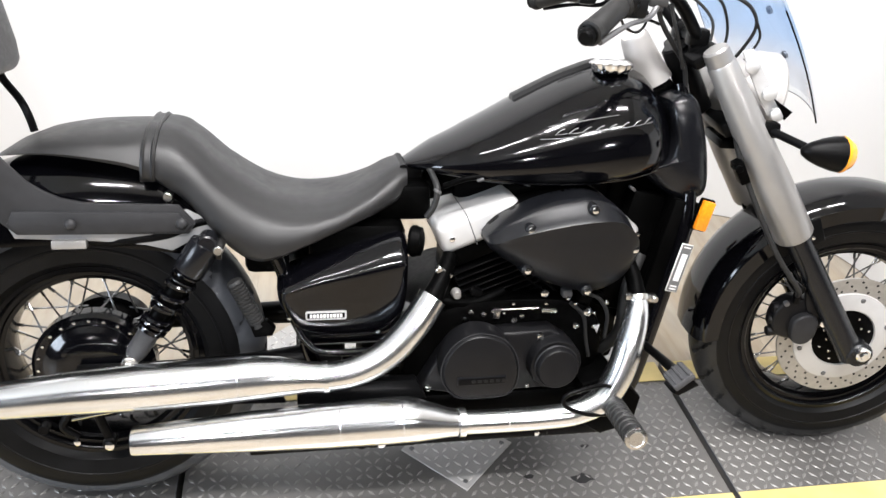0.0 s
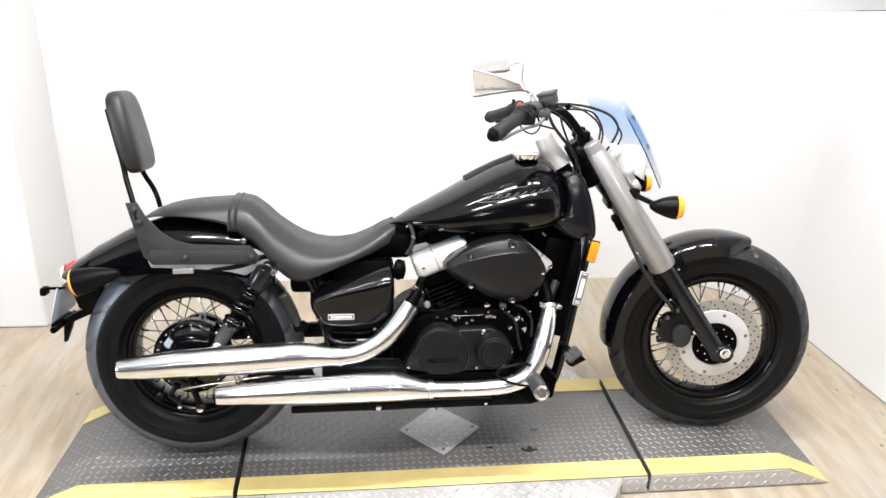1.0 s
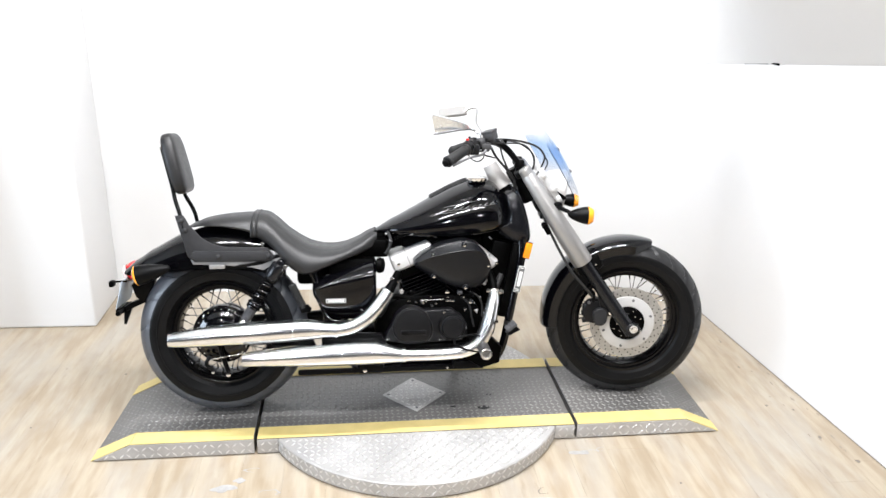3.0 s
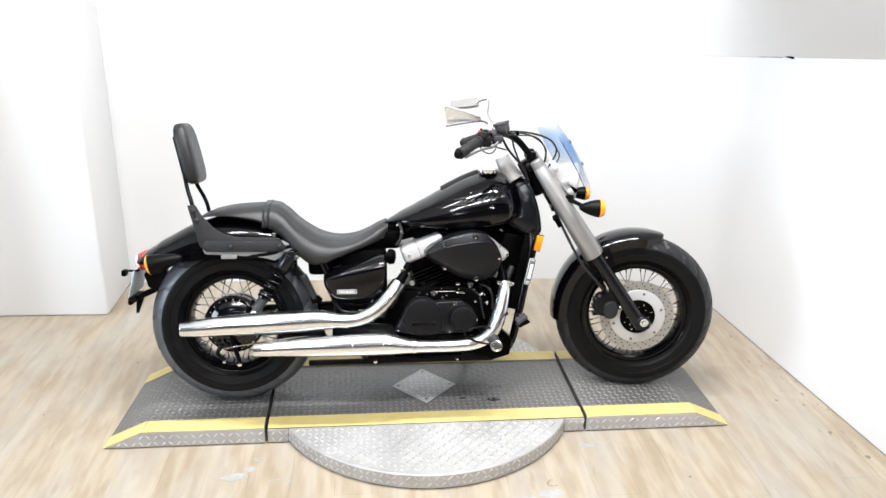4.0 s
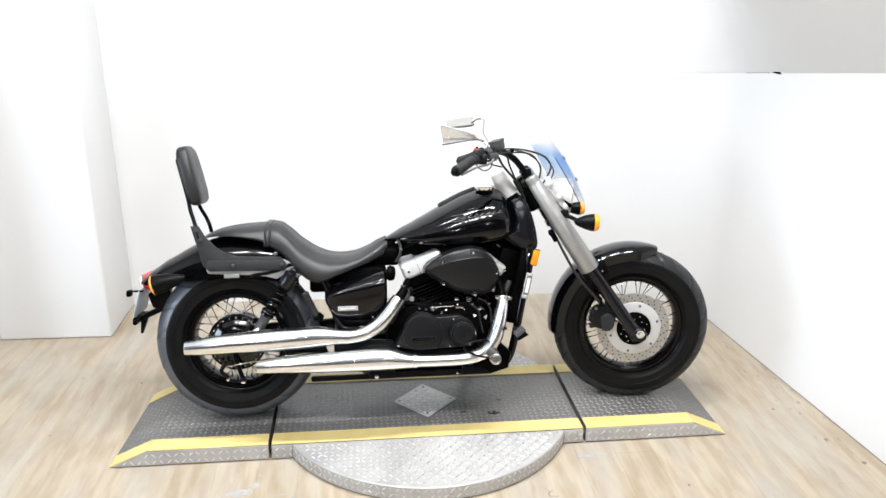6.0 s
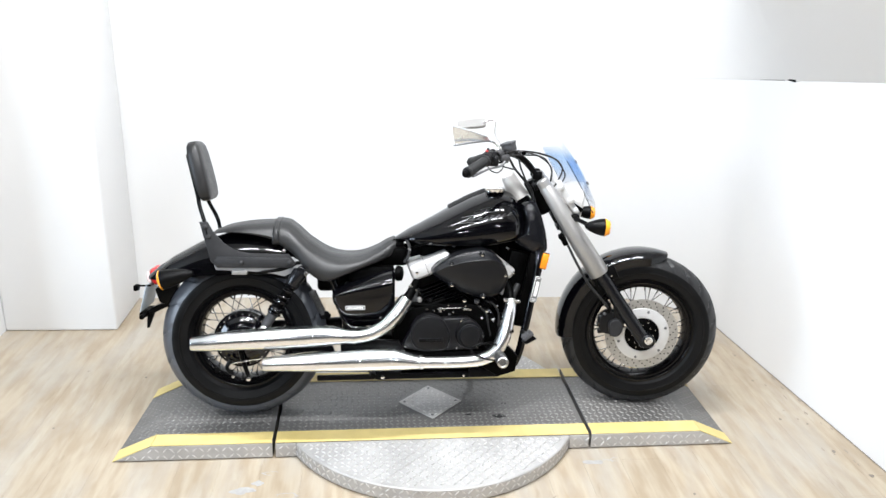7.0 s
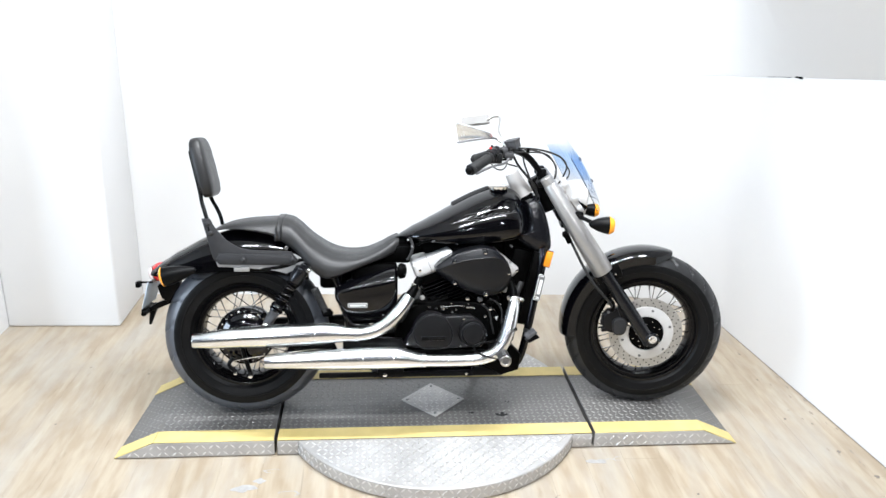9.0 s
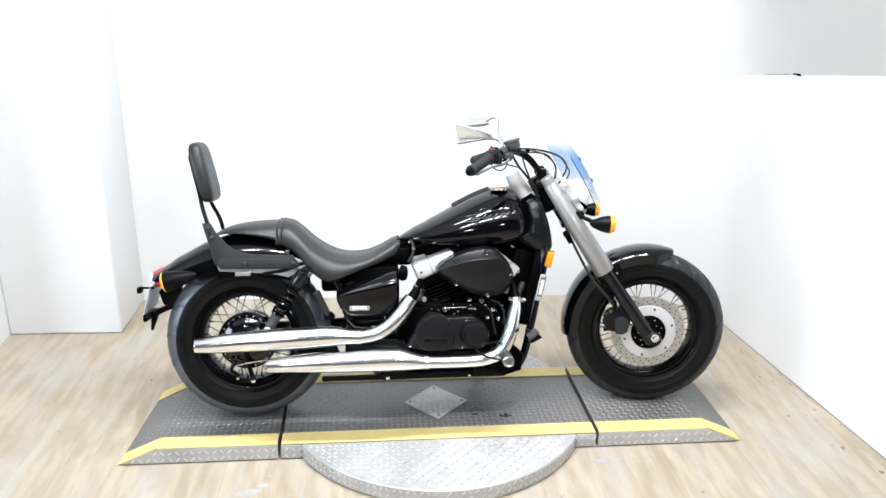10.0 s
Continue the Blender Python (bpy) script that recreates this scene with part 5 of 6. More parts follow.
    plate = part("licence_plate", box((-1.162, 0, 0.478), (0.003, 0.200, 0.106), 0.001, pose(0, 0, 0, 0, 14, 0)), PLATE, bike, "blank pale blue plate card")
    part("plate_arm", box((-1.160, -0.085, 0.527), (0.052, 0.014, 0.006), 0.002), IRON, plate, "black plate stay")
    part("plate_bolt", box((-1.187, -0.085, 0.520), (0.016, 0.036, 0.022), 0.003), IRON, plate, "black end block")
    # side covers
    top = [(-0.452, 0.506), (-0.440, 0.520), (-0.400, 0.537), (-0.338, 0.556), (-0.287, 0.572), (-0.240, 0.585), (-0.222, 0.586), (-0.212, 0.578)]
    crease = [(-0.452, 0.494), (-0.444, 0.497), (-0.381, 0.514), (-0.300, 0.529), (-0.239, 0.541), (-0.212, 0.545)]
    low = [(-0.452, 0.482), (-0.446, 0.466), (-0.438, 0.452), (-0.424, 0.420), (-0.400, 0.400), (-0.340, 0.393), (-0.260, 0.398), (-0.232, 0.418), (-0.220, 0.446), (-0.212, 0.490)]
    stations = [(-0.452, 0.55), (-0.450, 0.75), (-0.446, 0.90), (-0.440, 0.97)] + [(x, 1.0) for x in steps_between(-0.43, -0.235, 22)] + [(-0.228, 0.99), (-0.220, 0.95), (-0.215, 0.86), (-0.212, 0.6)]
    section = [(0, 0.0, -0.155), (0, 0.03, -0.168), (0, 0.09, -0.176), (0, 0.30, -0.183), (0, 0.70, -0.187), (0, 0.93, -0.188), (0, 1.0, -0.1895),
               (1, 0.10, -0.1885), (1, 0.35, -0.180), (1, 0.65, -0.166), (1, 0.88, -0.150), (1, 1.0, -0.136)]
    for s in (-1, 1):
        cover = part("side_cover", mirrored(cowl(stations, top, crease, low, section, -0.10), s), BLACK, bike, "gloss black side cover with a slanted upper facet")
        part("name_strip", box((-0.3645, s * 0.1875, 0.4525), (0.074, 0.003, 0.0165), 0.003), ALLOY, cover, "small metal strip with unreadable bars")
        part("name_ground", box((-0.3645, s * 0.1888, 0.4525), (0.068, 0.0022, 0.0105), 0.001), IRON, cover)
        for k in range(10):
            part("name_bar", box((-0.3915 + k * 0.006, s * 0.1896, 0.4525), (0.0042, 0.0014, 0.0070)), PAPER, cover)
        bolt(-0.27, -0.187 if s < 0 else 0.181, 0.415, cover, 0.6)
        bolt(-0.43, -0.178 if s < 0 else 0.172, 0.445, cover, 0.5)


def shock(s):
    a, b = Vector((-0.565, s * 0.178, 0.595)), Vector((-0.708, s * 0.178, 0.375))
    d = (b - a).normalized()
    ob = part("shock_absorber", join(lathe([(0, 0), (0.020, 0), (0.0265, 0.004), (0.0275, 0.010), (0.0275, 0.060), (0.0255, 0.064), (0.022, 0.066), (0, 0.067)], a, b, 32), rod(a - Vector((0, s * 0.02, 0)), a + Vector((0, s * 0.022, 0)), 0.017, seg=20)), NECK, bike, "black rear shock absorber")
    part("damper_body", rod(a + d * 0.06, a + d * 0.196, 0.0185, seg=24), IRON, ob)
    u = d.orthogonal().normalized()
    w = d.cross(u)
    coil = []
    for i in range(73):
        t = i / 72
        ang = t * 6.28319 * 4.5
        coil.append(a + d * (0.070 + 0.112 * t) + (u * math.cos(ang) + w * math.sin(ang)) * 0.0215)
    part("spring", tube(coil, 0.0052, 8, 2), BLACK, ob, "black coil spring")
    for k, r, h in ((0.066, 0.0245, 0.006), (0.080, 0.0255, 0.004), (0.130, 0.0270, 0.006), (0.172, 0.0285, 0.007), (0.184, 0.0265, 0.009)):
        part("collar", lathe([(0, 0), (r - 0.0015, 0), (r, 0.0015), (r, h - 0.0015), (r - 0.0015, h), (0, h)], a + d * k, b, 32), BLACK, ob, "glossy black spring collar")
    part("slider", lathe([(0.0210, 0), (0.0210, 0.006), (0.0190, 0.009), (0.0180, 0.050), (0.016, 0.058), (0, 0.058)], a + d * 0.193, b, 24), SLATE, ob, "dull grey lower slider")
    part("lower_bolt", join(rod(b + Vector((0, s * -0.02, 0)), b + Vector((0, s * 0.022, 0)), 0.0145), rod(b + Vector((0, s * 0.02, 0)), b + Vector((0, s * 0.030, 0)), 0.010, seg=6), rod(b + Vector((0, s * 0.028, 0)), b + Vector((0, s * 0.036, 0)), 0.006, seg=12)), STEEL, ob, "bright shock bolt")


def rear_end():
    rim = wheel("rear_wheel", REAR, 0.197, 0.318, 0.170, 0.118, 0.062, Matrix.Identity(4), "black wire-spoked rear wheel", 16, TREAD)
    part("brake_drum", lathe([(0, -0.102), (0.05, -0.10), (0.08, -0.094), (0.088, -0.085), (0.092, -0.084), (0.105, -0.084), (0.112, -0.078), (0.112, -0.05), (0, -0.05)], (0, 0, 0), (0, 1, 0), 56), BLACK, rim, "glossy black rear drum")
    for i in range(24):
        t = 6.28319 * i / 24
        bolt(0.099 * math.cos(t), -0.084, 0.099 * math.sin(t), rim, 0.42)
    part("final_drive", lathe([(0, 0.11), (0.06, 0.108), (0.085, 0.09), (0.09, 0.05), (0, 0.05)], (0, 0, 0), (0, 1, 0), 40), SATIN, rim)
    x, z = REAR
    part("brake_arm", join(tube([(x - 0.01, -0.108, z - 0.03), (x + 0.005, -0.112, z - 0.09), (x + 0.02, -0.112, z - 0.14)], 0.009, 10), rod((x + 0.02, -0.125, z - 0.145), (x + 0.02, -0.098, z - 0.145), 0.012)), SATIN, bike, "black brake arm")
    part("brake_rod", tube([(x - 0.04, -0.125, z - 0.085), (x + 0.06, -0.128, z - 0.068), (x + 0.35, -0.135, z - 0.03)], 0.0026, 8), STEEL, bike, "thin brake rod")
    part("torque_arm", join(tube([(x - 0.045, -0.115, z - 0.075), (x - 0.06, -0.115, z - 0.105), (x - 0.035, -0.115, z - 0.13)], 0.008, 8), rod((x - 0.095, -0.118, z - 0.11), (x - 0.095, -0.098, z - 0.11), 0.010)), SATIN, bike)
    bolt(x + 0.022, -0.124, z - 0.146, bike, 1.3)
    bolt(x - 0.035, -0.124, z - 0.135, bike, 0.9)
    for s in (-1, 1):
        part("swingarm", tube([(x - 0.02, s * 0.118, z), (x + 0.12, s * 0.122, z + 0.005), (x + 0.30, s * 0.118, z + 0.01), (x + 0.46, s * 0.10, z + 0.02)], [0.024, 0.022, 0.024, 0.028], 14), SATIN, bike, "black swingarm")
        shock(s)
    # boot with ribs beside the side cover
    a, b = Vector((-0.527, -0.160, 0.514)), Vector((-0.486, -0.160, 0.424))
    n = (b - a).length
    profile = [(0, 0), (0.012, 0)]
    for i in range(14):
        profile += [(0.0150, 0.004 + i * 0.0064), (0.0150, 0.0066 + i * 0.0064), (0.0134, 0.0074 + i * 0.0064), (0.0134, 0.0096 + i * 0.0064)]
    part("ribbed_boot", lathe(profile + [(0.0145, n), (0, n)], a, b, 20), GRIP, bike, "finely ribbed black boot")
    part("boot_bracket", slab([(-0.502, 0.430), (-0.470, 0.436), (-0.456, 0.420), (-0.462, 0.407), (-0.494, 0.405)], -0.172, -0.15, 0.003), IRON, bike, "black boot bracket")


def pipe(name, pts, radii, y, label):
    return part(name, tube([(x, yy, z) for (x, z), yy in zip(pts, y)], radii, 32, 8), PIPE, bike, label)


def cone(name, rows, y, parent, label, mat=None):
    """A straight silencer from (x, z, radius) rows."""
    loops = []
    for x, z, r in rows:
        loops.append([(x, y + r * math.cos(6.28319 * k / 40), z + r * math.sin(6.28319 * k / 40)) for k in range(40)])
    return part(name, skin(loops), mat or PIPE, parent, label)


def exhaust():
    up = pipe("upper_exhaust", [(-0.44, 0.356), (-0.37, 0.352), (-0.31, 0.361), (-0.255, 0.389), (-0.207, 0.436), (-0.170, 0.484)], [0.0255, 0.0255, 0.027, 0.0285, 0.029, 0.028], [-0.235, -0.235, -0.233, -0.226, -0.212, -0.193], "chrome upper header pipe")
    part("header_stub", tube([(-0.176, -0.197, 0.476), (-0.152, -0.172, 0.508), (-0.128, -0.13, 0.540)], [0.021, 0.017, 0.016], 20), IRON, up, "dark header stub")
    cone("silencer", [(-0.958, 0.336, 0.0), (-0.952, 0.335, 0.018), (-0.958, 0.3355, 0.0215), (-0.962, 0.3357, 0.0245), (-0.955, 0.336, 0.0265), (-0.90, 0.339, 0.0320), (-0.80, 0.346, 0.0375), (-0.67, 0.351, 0.0415), (-0.56, 0.355, 0.0410), (-0.49, 0.358, 0.0390), (-0.45, 0.358, 0.036), (-0.40, 0.354, 0.0285), (-0.372, 0.352, 0.0272), (-0.37, 0.352, 0.02)], -0.235, up, "long chrome upper silencer")
    part("clamp", lathe([(0.0268, -0.006), (0.0295, -0.005), (0.0295, 0.005), (0.0268, 0.006)], (-0.368, -0.235, 0.352), (-0.30, -0.235, 0.356), 36), PIPE, up)
    part("seam_ring", lathe([(0.0396, -0.001), (0.0402, 0), (0.0396, 0.001)], (-0.52, -0.235, 0.3565), (-0.4, -0.235, 0.361), 40), PIPE, up)
    low = pipe("lower_exhaust", [(-0.14, 0.2565), (-0.05, 0.255), (0.04, 0.2555), (0.105, 0.262), (0.158, 0.287), (0.190, 0.335), (0.208, 0.39), (0.224, 0.445), (0.230, 0.478)], [0.0225, 0.0225, 0.0225, 0.0235, 0.0260, 0.0275, 0.0270, 0.0235, 0.0175], [-0.262, -0.262, -0.262, -0.262, -0.26, -0.252, -0.24, -0.222, -0.204], "chrome lower header pipe")
    part("header_stub", tube([(0.229, -0.21, 0.468), (0.228, -0.18, 0.505), (0.22, -0.14, 0.54)], [0.017, 0.016, 0.016], 20), IRON, low, "dark header stub")
    part("header_clamp", join(lathe([(0.0175, -0.006), (0.0225, -0.005), (0.0225, 0.005), (0.0175, 0.006)], (0.2295, -0.207, 0.472), (0.2285, -0.170, 0.520), 24), box((0.252, -0.212, 0.476), (0.020, 0.014, 0.016), 0.003), box((0.206, -0.214, 0.482), (0.014, 0.012, 0.014), 0.003), rod((0.258, -0.225, 0.476), (0.258, -0.205, 0.476), 0.006, seg=10)), STEEL, low, "steel header clamp")
    cone("silencer", [(-0.695, 0.260, 0.0), (-0.690, 0.260, 0.018), (-0.698, 0.260, 0.0215), (-0.702, 0.2602, 0.0235), (-0.695, 0.2605, 0.025), (-0.62, 0.263, 0.0295), (-0.50, 0.266, 0.036), (-0.367, 0.268, 0.0405), (-0.26, 0.270, 0.0425), (-0.225, 0.2705, 0.0425), (-0.20, 0.268, 0.040), (-0.145, 0.259, 0.028), (-0.128, 0.257, 0.0258), (-0.126, 0.257, 0.02)], -0.262, low, "long chrome lower silencer")
    part("clamp", lathe([(0.0255, -0.007), (0.0275, -0.006), (0.0275, 0.006), (0.0255, 0.007)], (-0.118, -0.262, 0.257), (0, -0.262, 0.256), 36), PIPE, low)
    part("seam_ring", lathe([(0.022, -0.002), (0.0238, 0), (0.022, 0.002)], (-0.03, -0.262, 0.2555), (0.1, -0.262, 0.2555), 36), PIPE, low)
    part("seam_ring", lathe([(0.0425, -0.001), (0.0432, 0), (0.0425, 0.001)], (-0.232, -0.262, 0.2705), (-0.1, -0.262, 0.275), 40), PIPE, low)
    part("seam_ring", lathe([(0.0408, -0.001), (0.0414, 0), (0.0408, 0.001)], (-0.345, -0.262, 0.2685), (-0.2, -0.262, 0.271), 40), PIPE, low)
    part("exhaust_bracket", slab([(-0.42, 0.34), (-0.20, 0.33), (-0.18, 0.29), (-0.42, 0.29)], -0.225, -0.2, 0.004), SATIN, bike, "black silencer bracket")
    part("exhaust_bracket", slab([(-0.62, 0.33), (-0.46, 0.335), (-0.44, 0.29), (-0.60, 0.295)], -0.215, -0.2, 0.004), SATIN, bike, "black silencer bracket")


def cylinder(foot, head, cover_mat, s, k=1.0):
    a, b = Vector(foot), Vector(head)
    d = (b - a).normalized()
    side = Vector((d.z, 0, -d.x))
    turn = Matrix(((side.x, 0, d.x), (0, 1, 0), (side.z, 0, d.z))).to_4x4()
    n = (b - a).length
    barrel = part("cylinder", rod(a, b, 0.052, seg=32), IRON, bike, "black finned cylinder")
    for i in range(9):
        c = a + d * (n * (0.22 + 0.085 * i))
        part("fin", box(c, (0.156, 0.25, 0.0034), 0.001, turn, 1), SATIN, barrel)
    head_box = part("cylinder_head", box(b + d * 0.062 * k, (0.170 * k, 0.27 * k, 0.062 * k), 0.016, turn, 5), cover_mat, bike, "silver cylinder head cover")
    part("head_base", box(b + d * 0.014, (0.15 * k, 0.235 * k, 0.04), 0.006, turn), IRON, head_box, "black head casting")
    part("seam", box(b + d * 0.062 * k - side * 0.018 * s, (0.0022, 0.2715 * k, 0.063 * k), 0.0008, turn, 1), GREY, head_box)
    bolt(b.x + d.x * 0.06 + side.x * 0.06, -0.135 * k, b.z + d.z * 0.06 + side.z * 0.06, head_box, 0.8)
    bolt(b.x + d.x * 0.06 - side.x * 0.06, -0.135 * k, b.z + d.z * 0.06 - side.z * 0.06, head_box, 0.8)


def engine():
    cylinder((0.008, 0, 0.397), (-0.049, 0, 0.542), ALLOY, 1)
    cylinder((0.055, 0, 0.415), (0.172, 0, 0.560), ALLOY, -1, 0.80)
    case = part("crankcase", join(slab(smooth_loop([(-0.215, 0.29), (-0.20, 0.40), (-0.12, 0.45), (0.02, 0.462), (0.14, 0.445), (0.185, 0.38), (0.17, 0.30), (0.10, 0.262), (-0.12, 0.262)], 4), -0.165, 0.17, 0.012), box((-0.02, 0, 0.255), (0.30, 0.22, 0.06), 0.015), box((0.02, -0.02, 0.475), (0.19, 0.16, 0.06), 0.01)), IRON, bike, "black engine crankcase")
    part("clutch_cover", slab([(-0.193, 0.298), (-0.158, 0.360), (-0.125, 0.402), (-0.028, 0.410), (0.064, 0.413), (0.102, 0.388), (0.128, 0.350), (0.128, 0.315), (0.104, 0.289), (0.0, 0.286), (-0.12, 0.285)], -0.14, -0.206, 0.006, 3), PANEL, case, "matte black clutch cover")
    big = smooth_loop([(-0.158, 0.362), (-0.142, 0.402), (-0.108, 0.427), (-0.07, 0.428), (-0.032, 0.408), (-0.012, 0.37), (-0.010, 0.33), (-0.028, 0.301), (-0.08, 0.296), (-0.125, 0.300), (-0.152, 0.328)], 4)
    part("round_cover", dome(big, [(-0.19, 1.0), (-0.236, 1.0), (-0.245, 0.975), (-0.250, 0.92), (-0.2535, 0.6), (-0.255, 0.2)]), PANEL, case, "round matte black cover")
    part("cover_rim", tube([(x, -0.2452, z) for x, z in big[::2] + big[:1]], 0.0010, 8, 2), BRACKET, case, "thin grey edge of the cover")
    part("cover_rim", lathe([(0.0415, 0.2355), (0.0425, 0.2368), (0.0435, 0.2355)], (0.068, 0, 0.350), (0.068, -1, 0.350), 44), BRACKET, case)
    part("small_cover", lathe([(0.052, 0.19), (0.052, 0.226), (0.049, 0.232), (0.043, 0.232), (0.041, 0.235), (0.041, 0.246), (0.038, 0.250), (0.033, 0.2505), (0.0, 0.252)], (0.068, 0, 0.350), (0.068, -1, 0.350), 44), PANEL, case, "small round black cap")
    part("badge_panel", box((-0.082, -0.2540, 0.3385), (0.094, 0.004, 0.0175), 0.0015), COVER, case, "small recessed badge panel")
    part("badge_inset", box((-0.082, -0.2558, 0.3385), (0.089, 0.003, 0.0135), 0.001), SATIN, case)
    for k in range(6):
        part("badge_bar", box((-0.098 + k * 0.0115, -0.2566, 0.3385), (0.0075, 0.002, 0.0065)), PANEL, case)
    for x, z, y, q in ((-0.175, 0.303, -0.206, 0.9), (0.040, 0.402, -0.206, 1.0), (0.122, 0.340, -0.206, 0.9), (0.10, 0.300, -0.206, 0.8), (0.022, 0.296, -0.206, 0.7)):
        bolt(x, y, z, case, q)
    for x, z, y, q in ((0.056, 0.471, -0.16, 1.2), (0.146, 0.430, -0.165, 1.2), (-0.003, 0.419, -0.167, 0.9), (0.124, 0.402, -0.167, 1.0), (-0.100, 0.421, -0.167, 1.0), (-0.076, 0.450, -0.15, 0.9), (0.165, 0.395, -0.16, 0.9)):
        bolt(x, y, z, case, q)
    part("linkage", join(rod((-0.035, -0.168, 0.441), (0.045, -0.168, 0.443), 0.0022, seg=8), box((-0.040, -0.168, 0.436), (0.016, 0.016, 0.022), 0.004), box((0.062, -0.165, 0.437), (0.024, 0.016, 0.010), 0.003)), STEEL, case, "small steel linkage")
    part("sensor", rod((0.212, -0.13, 0.52), (0.20, -0.14, 0.49), 0.010), ALLOY, case)
    part("water_pipe", tube([(-0.19, -0.12, 0.42), (-0.15, -0.15, 0.455), (-0.08, -0.15, 0.45), (-0.02, -0.14, 0.47)], 0.011, 12), IRON, case)
    part("hose", tube([(0.20, -0.10, 0.30), (0.24, -0.12, 0.36), (0.25, -0.11, 0.45), (0.28, -0.09, 0.52)], 0.013, 12), GRIP, case, "black coolant hose")
    part("throttle_body", join(rod((0.06, -0.1, 0.60), (0.06, 0.1, 0.60), 0.05), box((0.06, 0, 0.64), (0.14, 0.14, 0.06), 0.012)), IRON, bike)
    part("frame_gusset", join(box((0.275, 0, 0.665), (0.13, 0.11, 0.13), 0.015), box((0.10, 0.01, 0.655), (0.42, 0.10, 0.06), 0.015)), IRON, bike, "dark gusset under the tank")
    part("sump", join(box((-0.02, 0.02, 0.25), (0.54, 0.15, 0.12), 0.02), box((-0.03, -0.115, 0.244), (0.34, 0.17, 0.075), 0.012), box((-0.37, 0.03, 0.36), (0.10, 0.13, 0.18), 0.02)), IRON, bike, "black sump")
    part("engine_block", box((0.075, 0.02, 0.43), (0.38, 0.16, 0.34), 0.02), IRON, bike, "dark engine mass")
    part("breather_plug", rod((-0.118, -0.15, 0.474), (-0.118, -0.168, 0.474), 0.010, 0.008), FORK, case, "pale oval plug")
    part("header_clamp", join(box((-0.143, -0.165, 0.522), (0.030, 0.020, 0.010), 0.003, pose(0, 0, 0, 0, 35, 0)), rod((-0.155, -0.175, 0.528), (-0.155, -0.160, 0.528), 0.007)), STEEL, case, "bright header clamp")
    clutter = random.Random(11)
    for i in range(9):
        x, z = -0.11 + 0.036 * i, 0.455 + clutter.uniform(-0.012, 0.03)
        part("connector", box((x, -0.135 - clutter.random() * 0.02, z), (0.012 + clutter.random() * 0.014, 0.02, 0.008 + clutter.random() * 0.012), 0.002, pose(0, 0, 0, 0, clutter.uniform(-40, 40), 0)), (IRON, SATIN, GREY, IRON)[i % 4], case)
    for pts in (((0.14, 0.47), (0.17, 0.455), (0.19, 0.42), (0.19, 0.37)), ((0.11, 0.45), (0.14, 0.42), (0.15, 0.37), (0.16, 0.33)), ((-0.17, 0.50), (-0.165, 0.45), (-0.18, 0.41), (-0.20, 0.38))):
        part("wire", tube([(x, -0.165, z) for x, z in pts], 0.004, 8), GRIP, case, "black wiring")
    for i in range(14):
        bolt(-0.09 + 0.021 * i + clutter.uniform(-0.006, 0.006), -0.166 - clutter.random() * 0.006, 0.425 + clutter.uniform(0.0, 0.04), case, clutter.uniform(0.4, 0.8))
    part("bracket_tab", slab([(0.165, 0.396), (0.174, 0.402), (0.170, 0.384)], -0.172, -0.166, 0.001), ALLOY, case, "bare metal tab")
    # air cleaner
    top = [(-0.072, 0.596), (-0.066, 0.605), (-0.043, 0.625), (0.017, 0.656), (0.078, 0.672), (0.121, 0.675), (0.160, 0.662), (0.190, 0.636), (0.205, 0.612), (0.215, 0.58), (0.218, 0.560)]
    ridge = [(-0.072, 0.590), (-0.029, 0.612), (0.052, 0.633), (0.131, 0.641), (0.175, 0.632), (0.218, 0.590)]
    low = [(-0.072, 0.584), (-0.066, 0.574), (-0.042, 0.556), (0.021, 0.520), (0.072, 0.498), (0.125, 0.486), (0.160, 0.489), (0.190, 0.503), (0.207, 0.522), (0.216, 0.543), (0.218, 0.556)]
    stations = [(-0.072, 0.52), (-0.069, 0.64), (-0.064, 0.73), (-0.054, 0.80), (-0.04, 0.86)] + [(x, 0.90 + 0.10 * math.sin((x + 0.02) / 0.20 * 3.1416)) for x in steps_between(-0.02, 0.18, 24)] + [(0.192, 0.87), (0.203, 0.83), (0.210, 0.77), (0.215, 0.69), (0.218, 0.55)]
    section = [(0, 0.0, -0.188), (0, 0.012, -0.197), (0, 0.04, -0.203), (0, 0.10, -0.212), (0, 0.25, -0.225), (0, 0.50, -0.236), (0, 0.75, -0.241), (0, 0.90, -0.2435), (0, 0.97, -0.246), (0, 1.0, -0.2465),
               (1, 0.08, -0.244), (1, 0.20, -0.2365), (1, 0.45, -0.226), (1, 0.70, -0.216), (1, 0.84, -0.211), (1, 0.90, -0.2105), (1, 0.96, -0.206), (1, 1.0, -0.190)]
    air = part("air_cleaner", cowl(stations, top, ridge, low, section, -0.14), COVER, bike, "teardrop satin black air cleaner cover with a raised ridge")
    part("back_plate", cowl([(x, 1.0) for x in steps_between(-0.062, 0.208, 16)], top, ridge, low, [(0, 0.0, -0.150), (1, 1.0, -0.150)], -0.10), IRON, air)
    for x, z in ((-0.003, 0.623), (0.112, 0.659), (0.119, 0.497), (-0.001, 0.542), (0.204, 0.578)):
        out = -0.231 if z > 0.6 else -0.219
        part("bolt_boss", rod((x, -0.18, z), (x, out, z), 0.0125, 0.0105, 16), COVER, air)
        bolt(x, out + 0.0005, z, air, 0.9)
